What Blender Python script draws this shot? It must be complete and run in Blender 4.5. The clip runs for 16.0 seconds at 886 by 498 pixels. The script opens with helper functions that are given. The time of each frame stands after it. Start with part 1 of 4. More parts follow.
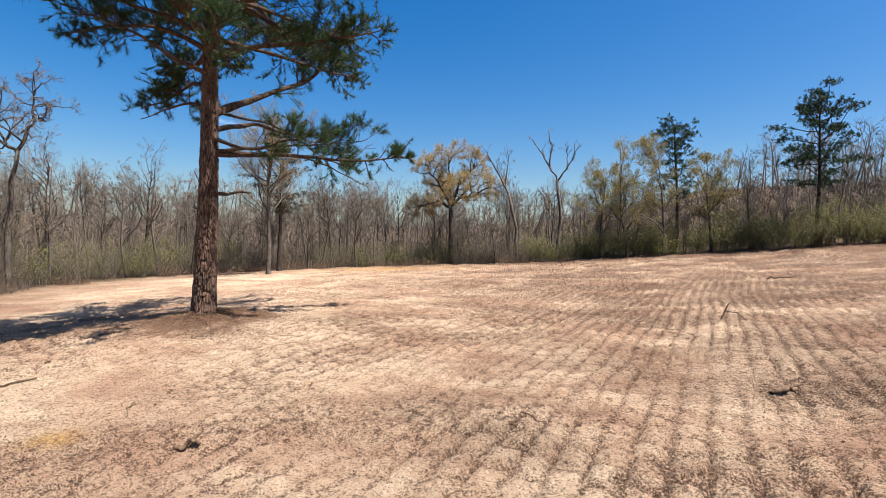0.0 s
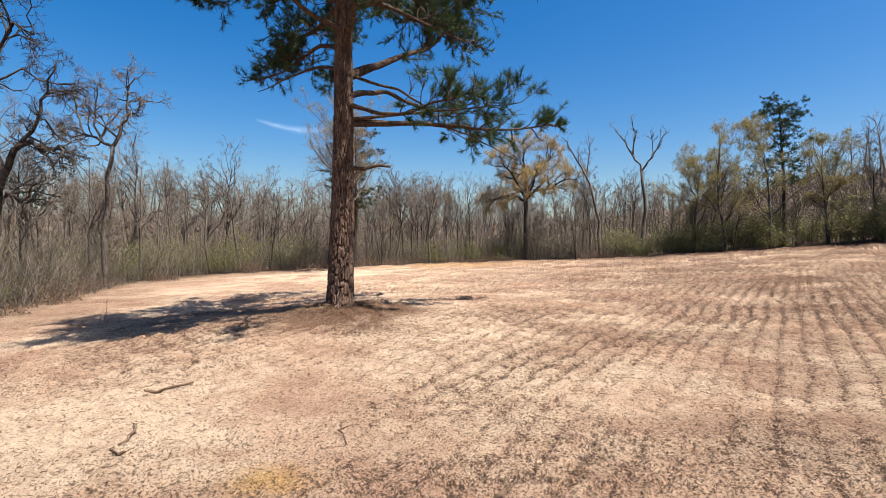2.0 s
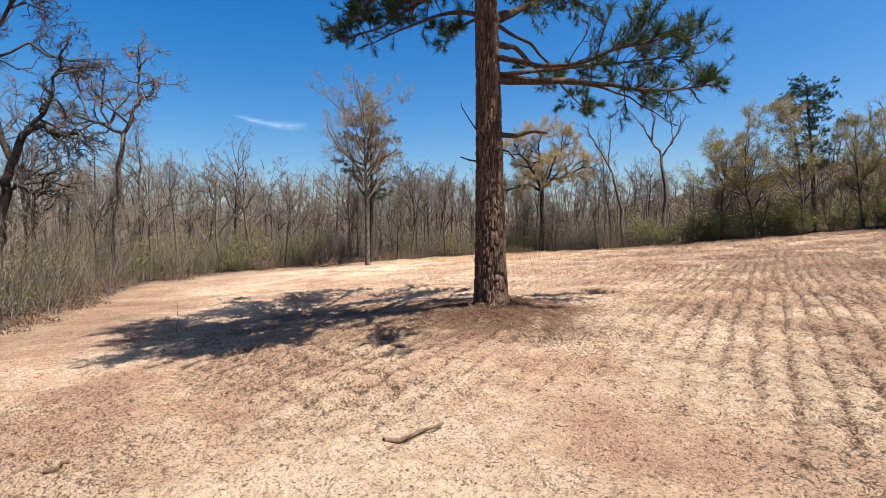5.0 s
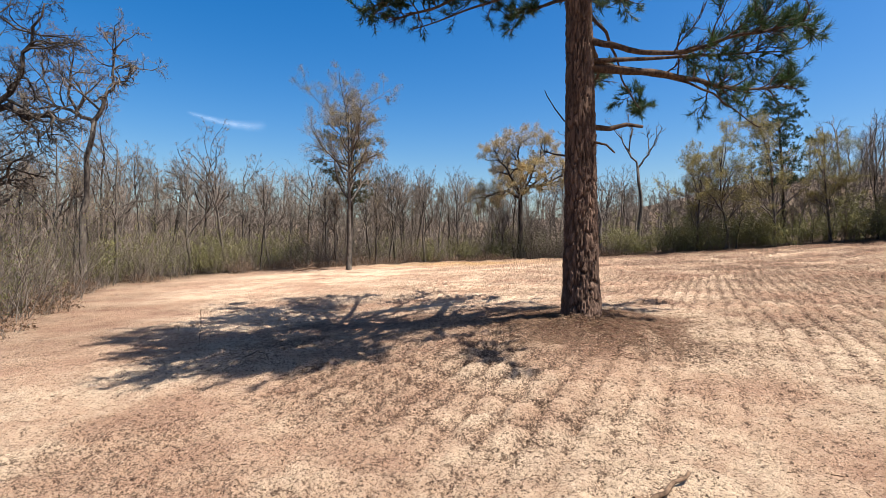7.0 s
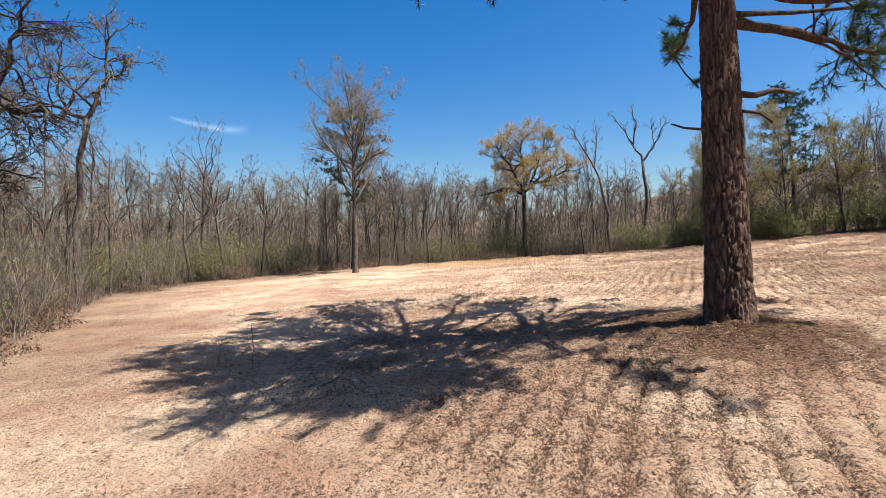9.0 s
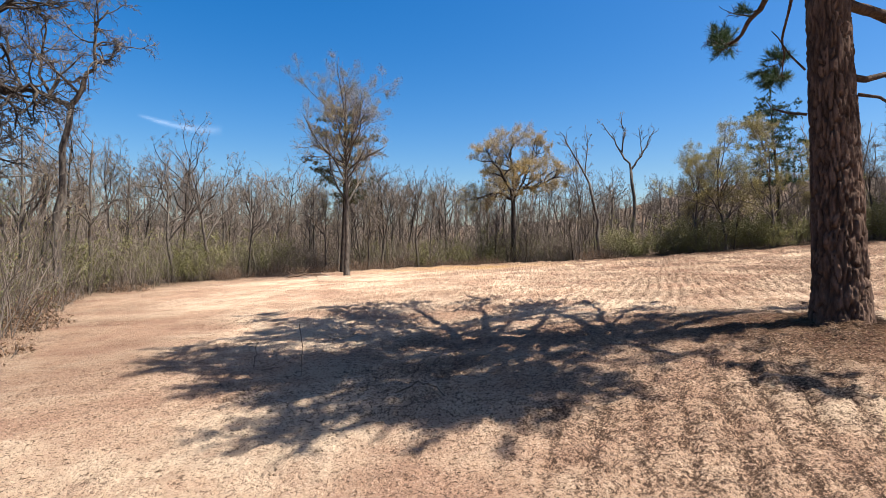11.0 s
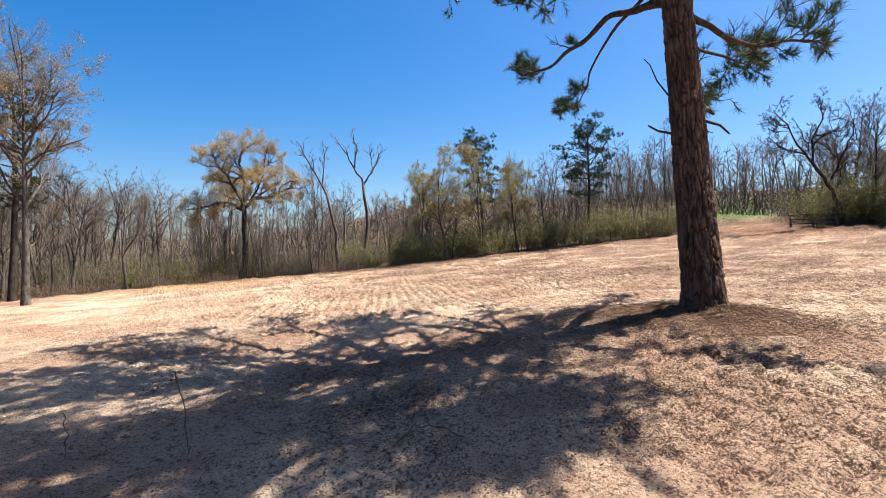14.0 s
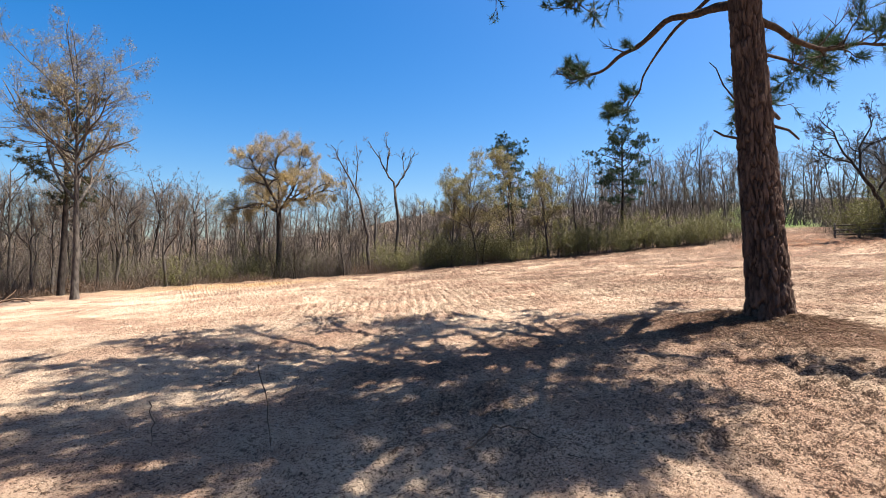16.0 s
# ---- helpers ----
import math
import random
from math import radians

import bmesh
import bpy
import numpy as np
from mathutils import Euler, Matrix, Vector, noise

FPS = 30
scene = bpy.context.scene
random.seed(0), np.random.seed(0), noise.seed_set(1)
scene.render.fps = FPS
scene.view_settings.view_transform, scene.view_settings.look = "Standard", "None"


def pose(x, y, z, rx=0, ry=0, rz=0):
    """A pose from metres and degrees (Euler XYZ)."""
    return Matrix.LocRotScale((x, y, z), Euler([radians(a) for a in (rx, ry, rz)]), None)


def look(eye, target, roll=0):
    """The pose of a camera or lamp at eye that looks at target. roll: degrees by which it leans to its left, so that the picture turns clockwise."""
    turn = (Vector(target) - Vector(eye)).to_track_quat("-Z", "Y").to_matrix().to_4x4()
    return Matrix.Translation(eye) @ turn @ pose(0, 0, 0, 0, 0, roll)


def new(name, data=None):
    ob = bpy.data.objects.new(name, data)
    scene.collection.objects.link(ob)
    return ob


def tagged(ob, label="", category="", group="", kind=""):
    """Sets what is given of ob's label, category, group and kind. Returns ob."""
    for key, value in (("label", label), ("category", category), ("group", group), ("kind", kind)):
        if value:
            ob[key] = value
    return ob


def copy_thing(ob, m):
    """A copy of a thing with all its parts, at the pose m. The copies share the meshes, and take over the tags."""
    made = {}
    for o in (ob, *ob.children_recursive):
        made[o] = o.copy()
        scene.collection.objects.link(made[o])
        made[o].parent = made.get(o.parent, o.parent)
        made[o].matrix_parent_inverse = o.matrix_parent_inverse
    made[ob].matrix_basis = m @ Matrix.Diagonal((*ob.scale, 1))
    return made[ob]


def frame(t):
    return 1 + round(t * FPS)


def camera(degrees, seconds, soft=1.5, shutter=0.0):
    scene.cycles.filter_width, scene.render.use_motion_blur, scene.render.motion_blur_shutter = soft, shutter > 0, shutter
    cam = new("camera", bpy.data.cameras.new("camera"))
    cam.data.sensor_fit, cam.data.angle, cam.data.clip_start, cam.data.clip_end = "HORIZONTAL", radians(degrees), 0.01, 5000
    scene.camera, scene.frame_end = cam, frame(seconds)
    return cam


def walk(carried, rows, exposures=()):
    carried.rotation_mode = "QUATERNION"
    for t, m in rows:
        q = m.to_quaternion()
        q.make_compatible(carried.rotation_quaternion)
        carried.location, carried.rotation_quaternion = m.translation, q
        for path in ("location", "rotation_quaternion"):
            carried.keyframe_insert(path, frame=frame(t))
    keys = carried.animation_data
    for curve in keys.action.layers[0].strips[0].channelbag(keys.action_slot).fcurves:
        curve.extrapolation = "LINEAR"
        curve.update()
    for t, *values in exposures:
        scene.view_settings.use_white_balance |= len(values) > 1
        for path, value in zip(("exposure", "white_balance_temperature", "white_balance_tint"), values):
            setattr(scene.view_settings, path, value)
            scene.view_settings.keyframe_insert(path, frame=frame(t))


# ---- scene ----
cam = camera(82.2, 16.0, soft=0.7)
PATH = [
    (0, look((0.011, -0.009, 1.793), (-1.315, 9.902, 1.616), 1.07)),
    (0.5, look((-0.530, 0.452, 1.661), (-2.375, 10.277, 1.400), 1.31)),
    (1, look((-1.220, 0.811, 1.595), (-3.665, 10.501, 1.262), 1.44)),
    (1.5, look((-1.895, 1.083, 1.512), (-4.235, 10.802, 1.253), 0.73)),
    (2, look((-2.549, 1.401, 1.391), (-4.861, 11.128, 1.182), 0.51)),
    (2.5, look((-3.217, 1.556, 1.247), (-5.469, 11.297, 1.051), -0.06)),
    (3, look((-3.824, 1.811, 1.180), (-6.006, 11.567, 0.930), -0.22)),
    (3.5, look((-4.326, 2.029, 1.177), (-6.398, 11.810, 0.946), -0.48)),
    (4, look((-4.864, 2.237, 1.214), (-6.802, 12.044, 0.951), -0.97)),
    (4.5, look((-5.360, 2.461, 1.239), (-7.322, 12.263, 0.959), -1.02)),
    (5, look((-5.875, 2.527, 1.211), (-7.866, 12.321, 0.884), -0.54)),
    (7.5, look((-8.275, 3.497, 1.119), (-9.305, 13.442, 0.935), 0.80)),
    (8, look((-8.702, 3.889, 1.115), (-9.672, 13.839, 0.892), 0.68)),
    (8.5, look((-9.074, 4.182, 1.101), (-9.993, 14.137, 0.878), 0.17)),
    (9, look((-9.489, 4.306, 1.071), (-10.414, 14.261, 0.871), -0.69)),
    (11.5, look((-11.145, 5.076, 0.859), (-11.293, 15.075, 0.881), 0.39)),
    (12, look((-11.641, 5.280, 0.865), (-11.318, 15.274, 0.985), -0.23)),
    (12.5, look((-12.169, 5.439, 0.876), (-11.062, 15.376, 1.012), -1.11)),
    (13, look((-12.634, 5.723, 0.839), (-10.511, 15.493, 1.020), -1.35)),
    (13.5, look((-12.803, 6.124, 0.806), (-9.316, 15.495, 0.951), -1.40)),
    (14, look((-12.871, 6.406, 0.781), (-7.950, 15.110, 0.949), -1.12)),
    (14.5, look((-12.964, 6.498, 0.760), (-7.588, 14.927, 0.987), -0.47)),
    (15, look((-13.007, 6.467, 0.759), (-7.585, 14.865, 1.006), -0.45)),
    (15.5, look((-13.083, 6.469, 0.773), (-7.761, 14.932, 0.997), -0.33)),
    (16, look((-13.262, 6.589, 0.750), (-8.784, 15.526, 1.015), 0.06)),
]
walk(cam, PATH, [(0, 1.40), (9, 1.45), (11.5, 1.52), (13, 1.62), (14.5, 1.69), (16, 1.69)])

# ---- sky, sun ----
SUN_EL, SUN_AZ = 64.5, 105.0
world = bpy.data.worlds.new("sky")
scene.world = world
world.use_nodes = True
wn = world.node_tree
sky = wn.nodes.new("ShaderNodeTexSky")
sky.sky_type, sky.sun_disc = "NISHITA", False
sky.sun_elevation, sky.sun_rotation = radians(SUN_EL), radians(SUN_AZ)
sky.air_density, sky.dust_density, sky.ozone_density = 1.0, 1.7, 2.4
wn.nodes["Background"].inputs["Strength"].default_value = 0.060
rich = wn.nodes.new("ShaderNodeHueSaturation")
rich.inputs["Saturation"].default_value = 1.52
rich.inputs["Hue"].default_value = 0.504
wn.links.new(sky.outputs[0], rich.inputs["Color"])
wn.links.new(rich.outputs[0], wn.nodes["Background"].inputs["Color"])
sun = new("sun", bpy.data.lights.new("sun", "SUN"))
sun.data.energy, sun.data.angle, sun.data.color = 5.0, radians(0.55), (1.0, 0.97, 0.925)
ce, se = math.cos(radians(SUN_EL)), math.sin(radians(SUN_EL))
sun.matrix_world = look((0, 0, 0), (-math.sin(radians(SUN_AZ)) * ce, -math.cos(radians(SUN_AZ)) * ce, -se))


# ---- materials ----
def material(name, rough=0.9, spec=0.2):
    m = bpy.data.materials.new(name)
    m.use_nodes = True
    b = m.node_tree.nodes["Principled BSDF"]
    b.inputs["Roughness"].default_value = rough
    b.inputs["Specular IOR Level"].default_value = spec
    return m, m.node_tree, b


def node(nt, kind, **inputs):
    n = nt.nodes.new(kind)
    for k, v in inputs.items():
        n.inputs[k.replace("_", " ")].default_value = v
    return n


def noise_tex(nt, vec, scale, detail=4.0, rough=0.6):
    n = node(nt, "ShaderNodeTexNoise", Scale=scale, Detail=detail, Roughness=rough)
    nt.links.new(vec, n.inputs["Vector"])
    return n.outputs["Fac"]


def ramp(nt, fac, stops):
    r = nt.nodes.new("ShaderNodeValToRGB")
    els = r.color_ramp.elements
    while len(els) < len(stops):
        els.new(0.5)
    for e, (p, c) in zip(els, stops):
        e.position, e.color = p, (*c, 1)
    nt.links.new(fac, r.inputs["Fac"])
    return r.outputs["Color"]


def mix(nt, fac, a, b, blend="MIX"):
    n = nt.nodes.new("ShaderNodeMix")
    n.data_type, n.blend_type = "RGBA", blend
    for sock, v in ((n.inputs["Factor"], fac), (n.inputs[6], a), (n.inputs[7], b)):
        if hasattr(v, "is_linked"):
            nt.links.new(v, sock)
        elif isinstance(v, (int, float)):
            sock.default_value = v
        else:
            sock.default_value = (*v, 1)
    return n.outputs[2]


def math_node(nt, op, a, b=0.0, clamp=False):
    n = nt.nodes.new("ShaderNodeMath")
    n.operation, n.use_clamp = op, clamp
    for sock, v in zip(n.inputs, (a, b)):
        if hasattr(v, "is_linked"):
            nt.links.new(v, sock)
        else:
            sock.default_value = v
    return n.outputs[0]


def bump(nt, bsdf, height, strength, dist):
    n = node(nt, "ShaderNodeBump", Strength=strength, Distance=dist)
    nt.links.new(height, n.inputs["Height"])
    nt.links.new(n.outputs["Normal"], bsdf.inputs["Normal"])


def position(nt):
    return nt.nodes.new("ShaderNodeNewGeometry").outputs["Position"]


def object_space(nt):
    return nt.nodes.new("ShaderNodeTexCoord").outputs["Object"]


def attribute(nt, name):
    n = nt.nodes.new("ShaderNodeAttribute")
    n.attribute_name = name
    return n.outputs["Fac"]


def soil_material():
    m, nt, b = material("bare_soil", 0.95, 0.1)
    p = position(nt)
    broad = noise_tex(nt, p, 0.35, 6, 0.68)
    mid = noise_tex(nt, p, 2.6, 6, 0.7)
    fine = noise_tex(nt, p, 15, 6, 0.8)
    speck = noise_tex(nt, p, 48, 4, 0.85)
    rough = attribute(nt, "crumbly_dark")
    col = ramp(nt, broad, [(0.37, (0.355, 0.212, 0.137)), (0.46, (0.465, 0.310, 0.202)), (0.54, (0.56, 0.410, 0.275))])
    col = mix(nt, ramp(nt, mid, [(0.47, (0, 0, 0)), (0.66, (0.55, 0.55, 0.55))]), col, (0.300, 0.176, 0.112))
    # the browner mix also paints shade in track grooves and beside the pine
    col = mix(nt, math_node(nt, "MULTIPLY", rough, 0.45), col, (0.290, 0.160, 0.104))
    # damp red-brown soil, with the pine's shade painted in
    col = mix(nt, attribute(nt, "damp_and_shade"), col, (0.120, 0.058, 0.034))
    col = mix(nt, attribute(nt, "yellow"), col, (0.42, 0.24, 0.075))
    col = mix(nt, attribute(nt, "clay"), col, (0.42, 0.185, 0.085))
    # dark cracks: crevice shade put into the colour, denser where rough
    crack_shade = math_node(nt, "SUBTRACT", fine, math_node(nt, "MULTIPLY", rough, 0.095))
    col = mix(nt, ramp(nt, crack_shade, [(0.39, (0.8, 0.8, 0.8)), (0.43, (0, 0, 0))]), col, (0.080, 0.045, 0.028))
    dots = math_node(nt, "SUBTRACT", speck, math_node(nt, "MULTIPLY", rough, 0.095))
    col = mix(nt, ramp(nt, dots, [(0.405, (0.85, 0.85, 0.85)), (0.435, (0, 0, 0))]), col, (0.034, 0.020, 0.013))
    col = mix(nt, ramp(nt, speck, [(0.58, (0, 0, 0)), (0.63, (0.6, 0.6, 0.6))]), col, (0.56, 0.43, 0.31))
    col = mix(nt, attribute(nt, "litter"), col, ramp(nt, fine, [(0.35, (0.05, 0.033, 0.022)), (0.65, (0.135, 0.088, 0.055))]))
    col = mix(nt, attribute(nt, "grass"), col, ramp(nt, fine, [(0.35, (0.04, 0.07, 0.015)), (0.65, (0.11, 0.14, 0.04))]))
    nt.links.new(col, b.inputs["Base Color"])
    h = math_node(nt, "ADD", math_node(nt, "MULTIPLY", noise_tex(nt, p, 12, 6, 0.75), 1.0), math_node(nt, "MULTIPLY", speck, 0.6))
    patchy = ramp(nt, noise_tex(nt, p, 3.1, 4, 0.7), [(0.40, (0.15, 0.15, 0.15)), (0.58, (1, 1, 1))])
    for scale, weight in ((17, 0.9), (38, 0.55)):
        warped = nt.nodes.new("ShaderNodeVectorMath")
        warped.operation = "MULTIPLY_ADD"
        nt.links.new(node(nt, "ShaderNodeTexNoise", Scale=scale * 0.8, Detail=2.0).outputs["Color"], warped.inputs[0])
        warped.inputs[1].default_value = (0.06, 0.06, 0.06)
        nt.links.new(p, warped.inputs[2])
        crumbs = node(nt, "ShaderNodeTexVoronoi", Scale=scale)
        nt.links.new(warped.outputs[0], crumbs.inputs["Vector"])
        dome = math_node(nt, "SUBTRACT", 0.75, crumbs.outputs["Distance"], True)
        h = math_node(nt, "ADD", h, math_node(nt, "MULTIPLY", math_node(nt, "MULTIPLY", dome, weight), patchy))
    bump(nt, b, h, 1.0, 0.048)
    return m


def bark_material(name, dark, light, scale, strength, dist, stretch=0.25, furrow=None):
    m, nt, b = material(name, 0.95, 0.1)
    mp = nt.nodes.new("ShaderNodeMapping")
    mp.inputs["Scale"].default_value = (1, 1, stretch)
    nt.links.new(object_space(nt), mp.inputs["Vector"])
    v = mp.outputs["Vector"]
    n1, n2 = noise_tex(nt, v, scale, 6, 0.65), noise_tex(nt, v, scale * 5, 5, 0.7)
    col = ramp(nt, n1, [(0.36, dark), (0.62, light)])
    col = mix(nt, math_node(nt, "MULTIPLY", n2, 0.5), col, tuple(c * 0.6 for c in dark))
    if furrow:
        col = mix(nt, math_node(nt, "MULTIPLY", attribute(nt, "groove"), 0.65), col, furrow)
    nt.links.new(col, b.inputs["Base Color"])
    bump(nt, b, math_node(nt, "ADD", n1, math_node(nt, "MULTIPLY", n2, 0.5)), strength, dist)
    return m


def foliage_material(name, c1, c2, rough=0.7):
    m, nt, b = material(name, rough, 0.25)
    r = nt.nodes.new("ShaderNodeNewGeometry").outputs["Random Per Island"]
    rnd = nt.nodes.new("ShaderNodeObjectInfo").outputs["Random"]
    col = ramp(nt, r, [(0.0, c1), (1.0, c2)])
    col = mix(nt, math_node(nt, "MULTIPLY", rnd, 0.45), col, tuple(x * 0.55 for x in c1))
    nt.links.new(col, b.inputs["Base Color"])
    tr = nt.nodes.new("ShaderNodeBsdfTranslucent")
    nt.links.new(col, tr.inputs["Color"])
    ms = nt.nodes.new("ShaderNodeMixShader")
    ms.inputs[0].default_value = 0.25
    nt.links.new(b.outputs[0], ms.inputs[1])
    nt.links.new(tr.outputs[0], ms.inputs[2])
    nt.links.new(ms.outputs[0], nt.nodes["Material Output"].inputs["Surface"])
    return m


SOIL = soil_material()
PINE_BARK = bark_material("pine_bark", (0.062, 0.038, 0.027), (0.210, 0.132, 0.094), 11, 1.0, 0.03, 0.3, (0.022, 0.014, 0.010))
LIMB_BARK = bark_material("pine_limb_bark", (0.034, 0.023, 0.017), (0.120, 0.078, 0.054), 16, 1.0, 0.02, 0.6)
GREY_BARK = bark_material("grey_bark", (0.042, 0.033, 0.027), (0.165, 0.138, 0.112), 9, 0.7, 0.02, 0.3)
TWIG_BARK = bark_material("twig_bark", (0.084, 0.065, 0.052), (0.222, 0.178, 0.142), 4, 0.2, 0.01, 0.5)
DARK_BARK = bark_material("dark_oak_bark", (0.022, 0.017, 0.014), (0.080, 0.064, 0.051), 8, 0.8, 0.02, 0.3)
NEEDLES = foliage_material("pine_needles", (0.021, 0.045, 0.013), (0.051, 0.081, 0.024), 0.5)
FAR_NEEDLES = foliage_material("far_pine_needles", (0.019, 0.039, 0.016), (0.046, 0.068, 0.026), 0.6)
BRUSH_LEAF = foliage_material("brush_leaves", (0.120, 0.112, 0.038), (0.235, 0.208, 0.078))
PALE_LEAF = foliage_material("pale_brush_leaves", (0.090, 0.094, 0.030), (0.190, 0.178, 0.062))
GOLD_BUDS = foliage_material("golden_oak_leaves", (0.34, 0.225, 0.080), (0.50, 0.365, 0.150))
GREEN_BUDS = foliage_material("yellow_green_buds", (0.215, 0.175, 0.058), (0.38, 0.31, 0.110))
BROWN_NEEDLES = foliage_material("browning_needles", (0.020, 0.030, 0.012), (0.075, 0.060, 0.026), 0.6)
BUDS = foliage_material("spring_buds", (0.180, 0.135, 0.065), (0.31, 0.24, 0.12))
DEAD_LEAF = foliage_material("dead_leaves", (0.112, 0.063, 0.035), (0.210, 0.126, 0.070))
STICK = bark_material("weathered_stick", (0.060, 0.038, 0.024), (0.215, 0.138, 0.088), 20, 0.6, 0.004, 0.4)
CLOD = bark_material("soil_clods", (0.103, 0.064, 0.042), (0.254, 0.176, 0.115), 12, 0.6, 0.01, 1.0)
STRAW = bark_material("straw_litter", (0.099, 0.056, 0.034), (0.248, 0.155, 0.093), 6, 0.1, 0.002, 1.0)

# ---- lie of the land ----
CO = (-0.065, 1.224, -0.213, -0.654, -0.079, 0.037, 0.422, 1.398, 0.398)
PINE = (-6.73, 10.45)
EDGE = np.array([(-30, -30), (-21, 3), (-18.8, 12), (-21.5, 17), (-25, 22), (-26.5, 27), (-25, 33), (-22, 39), (-15, 46), (-7, 50), (0, 47.5), (9, 45),
                 (17, 41), (23, 37.5), (28.5, 33), (33, 27), (36, 20), (38, 8), (40, -30)], float)


def hash01(i, j, s):
    h = np.sin(i * 127.1 + j * 311.7 + s * 74.7) * 43758.5453
    return h - np.floor(h)


def value_noise(x, y, s=0):
    i, j = np.floor(x), np.floor(y)
    f, g = x - i, y - j
    f, g = f * f * (3 - 2 * f), g * g * (3 - 2 * g)
    a, b, c, d = hash01(i, j, s), hash01(i + 1, j, s), hash01(i, j + 1, s), hash01(i + 1, j + 1, s)
    return a + (b - a) * f + (c - a) * g + (a - b - c + d) * f * g


def fbm(x, y, s=0, octaves=4):
    return sum(value_noise(x * 2**k, y * 2**k, s + k) / 2**k for k in range(octaves)) / 2


def step(a, b, x):
    t = np.clip((x - a) / (b - a), 0, 1)
    return t * t * (3 - 2 * t)


def outside(x, y):
    """Signed distance to the edge of the woods: positive among the trees."""
    best, sign = np.full(np.shape(x), 1e9), np.full(np.shape(x), -1.0)
    for a, b in zip(EDGE[:-1], EDGE[1:]):
        d = b - a
        t = np.clip(((x - a[0]) * d[0] + (y - a[1]) * d[1]) / (d @ d), 0, 1)
        ex, ey = x - a[0] - t * d[0], y - a[1] - t * d[1]
        dist = np.hypot(ex, ey)
        side = np.where(d[0] * (y - a[1]) - d[1] * (x - a[0]) > 0, 1.0, -1.0)
        closer = dist < best
        best, sign = np.where(closer, dist, best), np.where(closer, side, sign)
    return best * sign


def land(x, y):
    """Height of the smooth ground."""
    x, y = np.asarray(x, float), np.asarray(y, float)
    rise = 6.0 * step(50, 105, np.hypot(x - 3, y - 8))
    hill = rise + 0.40 * np.exp(-((x - PINE[0]) ** 2 + (y - PINE[1] - 1.2) ** 2) / (2 * 3.0**2))
    u, v = np.clip(x, -34, 38) / 30, np.clip(y, -6, 54) / 30
    a = (np.ones_like(u), u, v, u * u, u * v, v * v, u**3, u * u * v, u * v * v)
    return sum(c * k for c, k in zip(CO, a)) + hill


def in_gate(x, y, half):
    """Whether a spot lies on the track that leaves the field."""
    a, c = (x - 30.5) * 0.8 + (y - 30.5) * 0.6, abs(-(x - 30.5) * 0.6 + (y - 30.5) * 0.8)
    return -4 < a < 17 and c < half + 0.06 * a


def tread(x, y):
    """How strongly the crawler tracks mark the soil."""
    return step(0.42, 0.68, 0.7 * fbm(x * 0.33 + 3, y * 0.33 + 1, 40, 3) + 0.030 * (x + 0.4 * y) + 0.245 - 0.26 * np.exp(-(((x + 10.5) / 3.2) ** 2) - ((y - 11.6) / 2.3) ** 2) + 0.27 * np.exp(-(((x + 6.7) / 2.5) ** 2) - ((y - 7.8) / 2.2) ** 2) + 0.13 * np.exp(-(((x + 9.4) / 1.5) ** 2) - ((y - 8.4) / 1.3) ** 2))


def crumbly_dark(x, y):
    """Patches of broken, browner soil between smooth pale ones."""
    n = fbm(x * 0.55 + 4, y * 0.75 + 2, 90, 4) - 0.5
    return step(-0.12, 0.16, n + 0.06 * tread(x, y) + 0.16 * step(11, 20, y) - 0.05)


def pads(x, y):
    """Blocks that the crawler cleats pressed: 1 on a block, 0 in the grooves."""
    bend = 0.6 * np.sin(0.09 * y + 0.6) + 0.5 * fbm(x * 0.25, y * 0.25, 9, 3)
    s = x * math.cos(radians(20)) - y * math.sin(radians(20)) + bend
    t = x * math.sin(radians(20)) + y * math.cos(radians(20)) + 0.5 * fbm(x * 0.7, y * 0.7, 12, 2)
    warp = 0.09 * (fbm(x * 4, y * 4, 21, 2) - 0.5)
    lane = np.floor((s + warp) / 0.29)
    cell = np.abs(((s + warp) / 0.29) % 1 - 0.5) * 2
    cleat = np.abs(((t + 0.31 * hash01(lane, 0 * lane, 5)) / (0.36 + 0.14 * hash01(lane, 0 * lane, 6)) + warp * 4) % 1 - 0.5) * 2
    return (1 - cell**3.5) * (0.30 + 0.70 * (1 - cleat**4))


def relief(x, y):
    """Clods and crawler tracks on top of the smooth ground."""
    worn = step(0.30, 0.62, fbm(x * 1.1, y * 1.1, 44, 3))
    rough = fbm(x * 5, y * 5, 30, 3) - 0.5
    clods = np.clip(fbm(x * 8, y * 8, 33, 2) - 0.55, 0, 1)
    k = tread(x, y)
    soft = fbm(x * 0.9, y * 0.9, 50, 3) - 0.5
    crumb = fbm(x * 13, y * 13, 36, 2) - 0.45
    return k * (0.036 + 0.058 * worn) * (1 + 0.8 * step(14, 24, np.hypot(x + 3, y))) * pads(x, y) + 0.075 * rough + (0.045 + 0.10 * crumbly_dark(x, y)) * crumb + 0.05 * (fbm(x * 21, y * 21, 38, 2) - 0.4) + 0.17 * clods + 0.06 * soft


def pine_shade(x, y):
    """Brown patch where the pine's shadow falls, darkening that shade in the soil colour."""
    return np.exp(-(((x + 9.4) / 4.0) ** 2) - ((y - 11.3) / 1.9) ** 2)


def heap(x, y):
    """Loose soil and straw heaped round the foot of the pine."""
    r = np.hypot(np.asarray(x, float) - PINE[0], np.asarray(y, float) - PINE[1])
    return np.exp(-((r / 0.95) ** 2)) * (0.10 + 0.22 * (fbm(x * 5, y * 5, 55, 3) - 0.2))


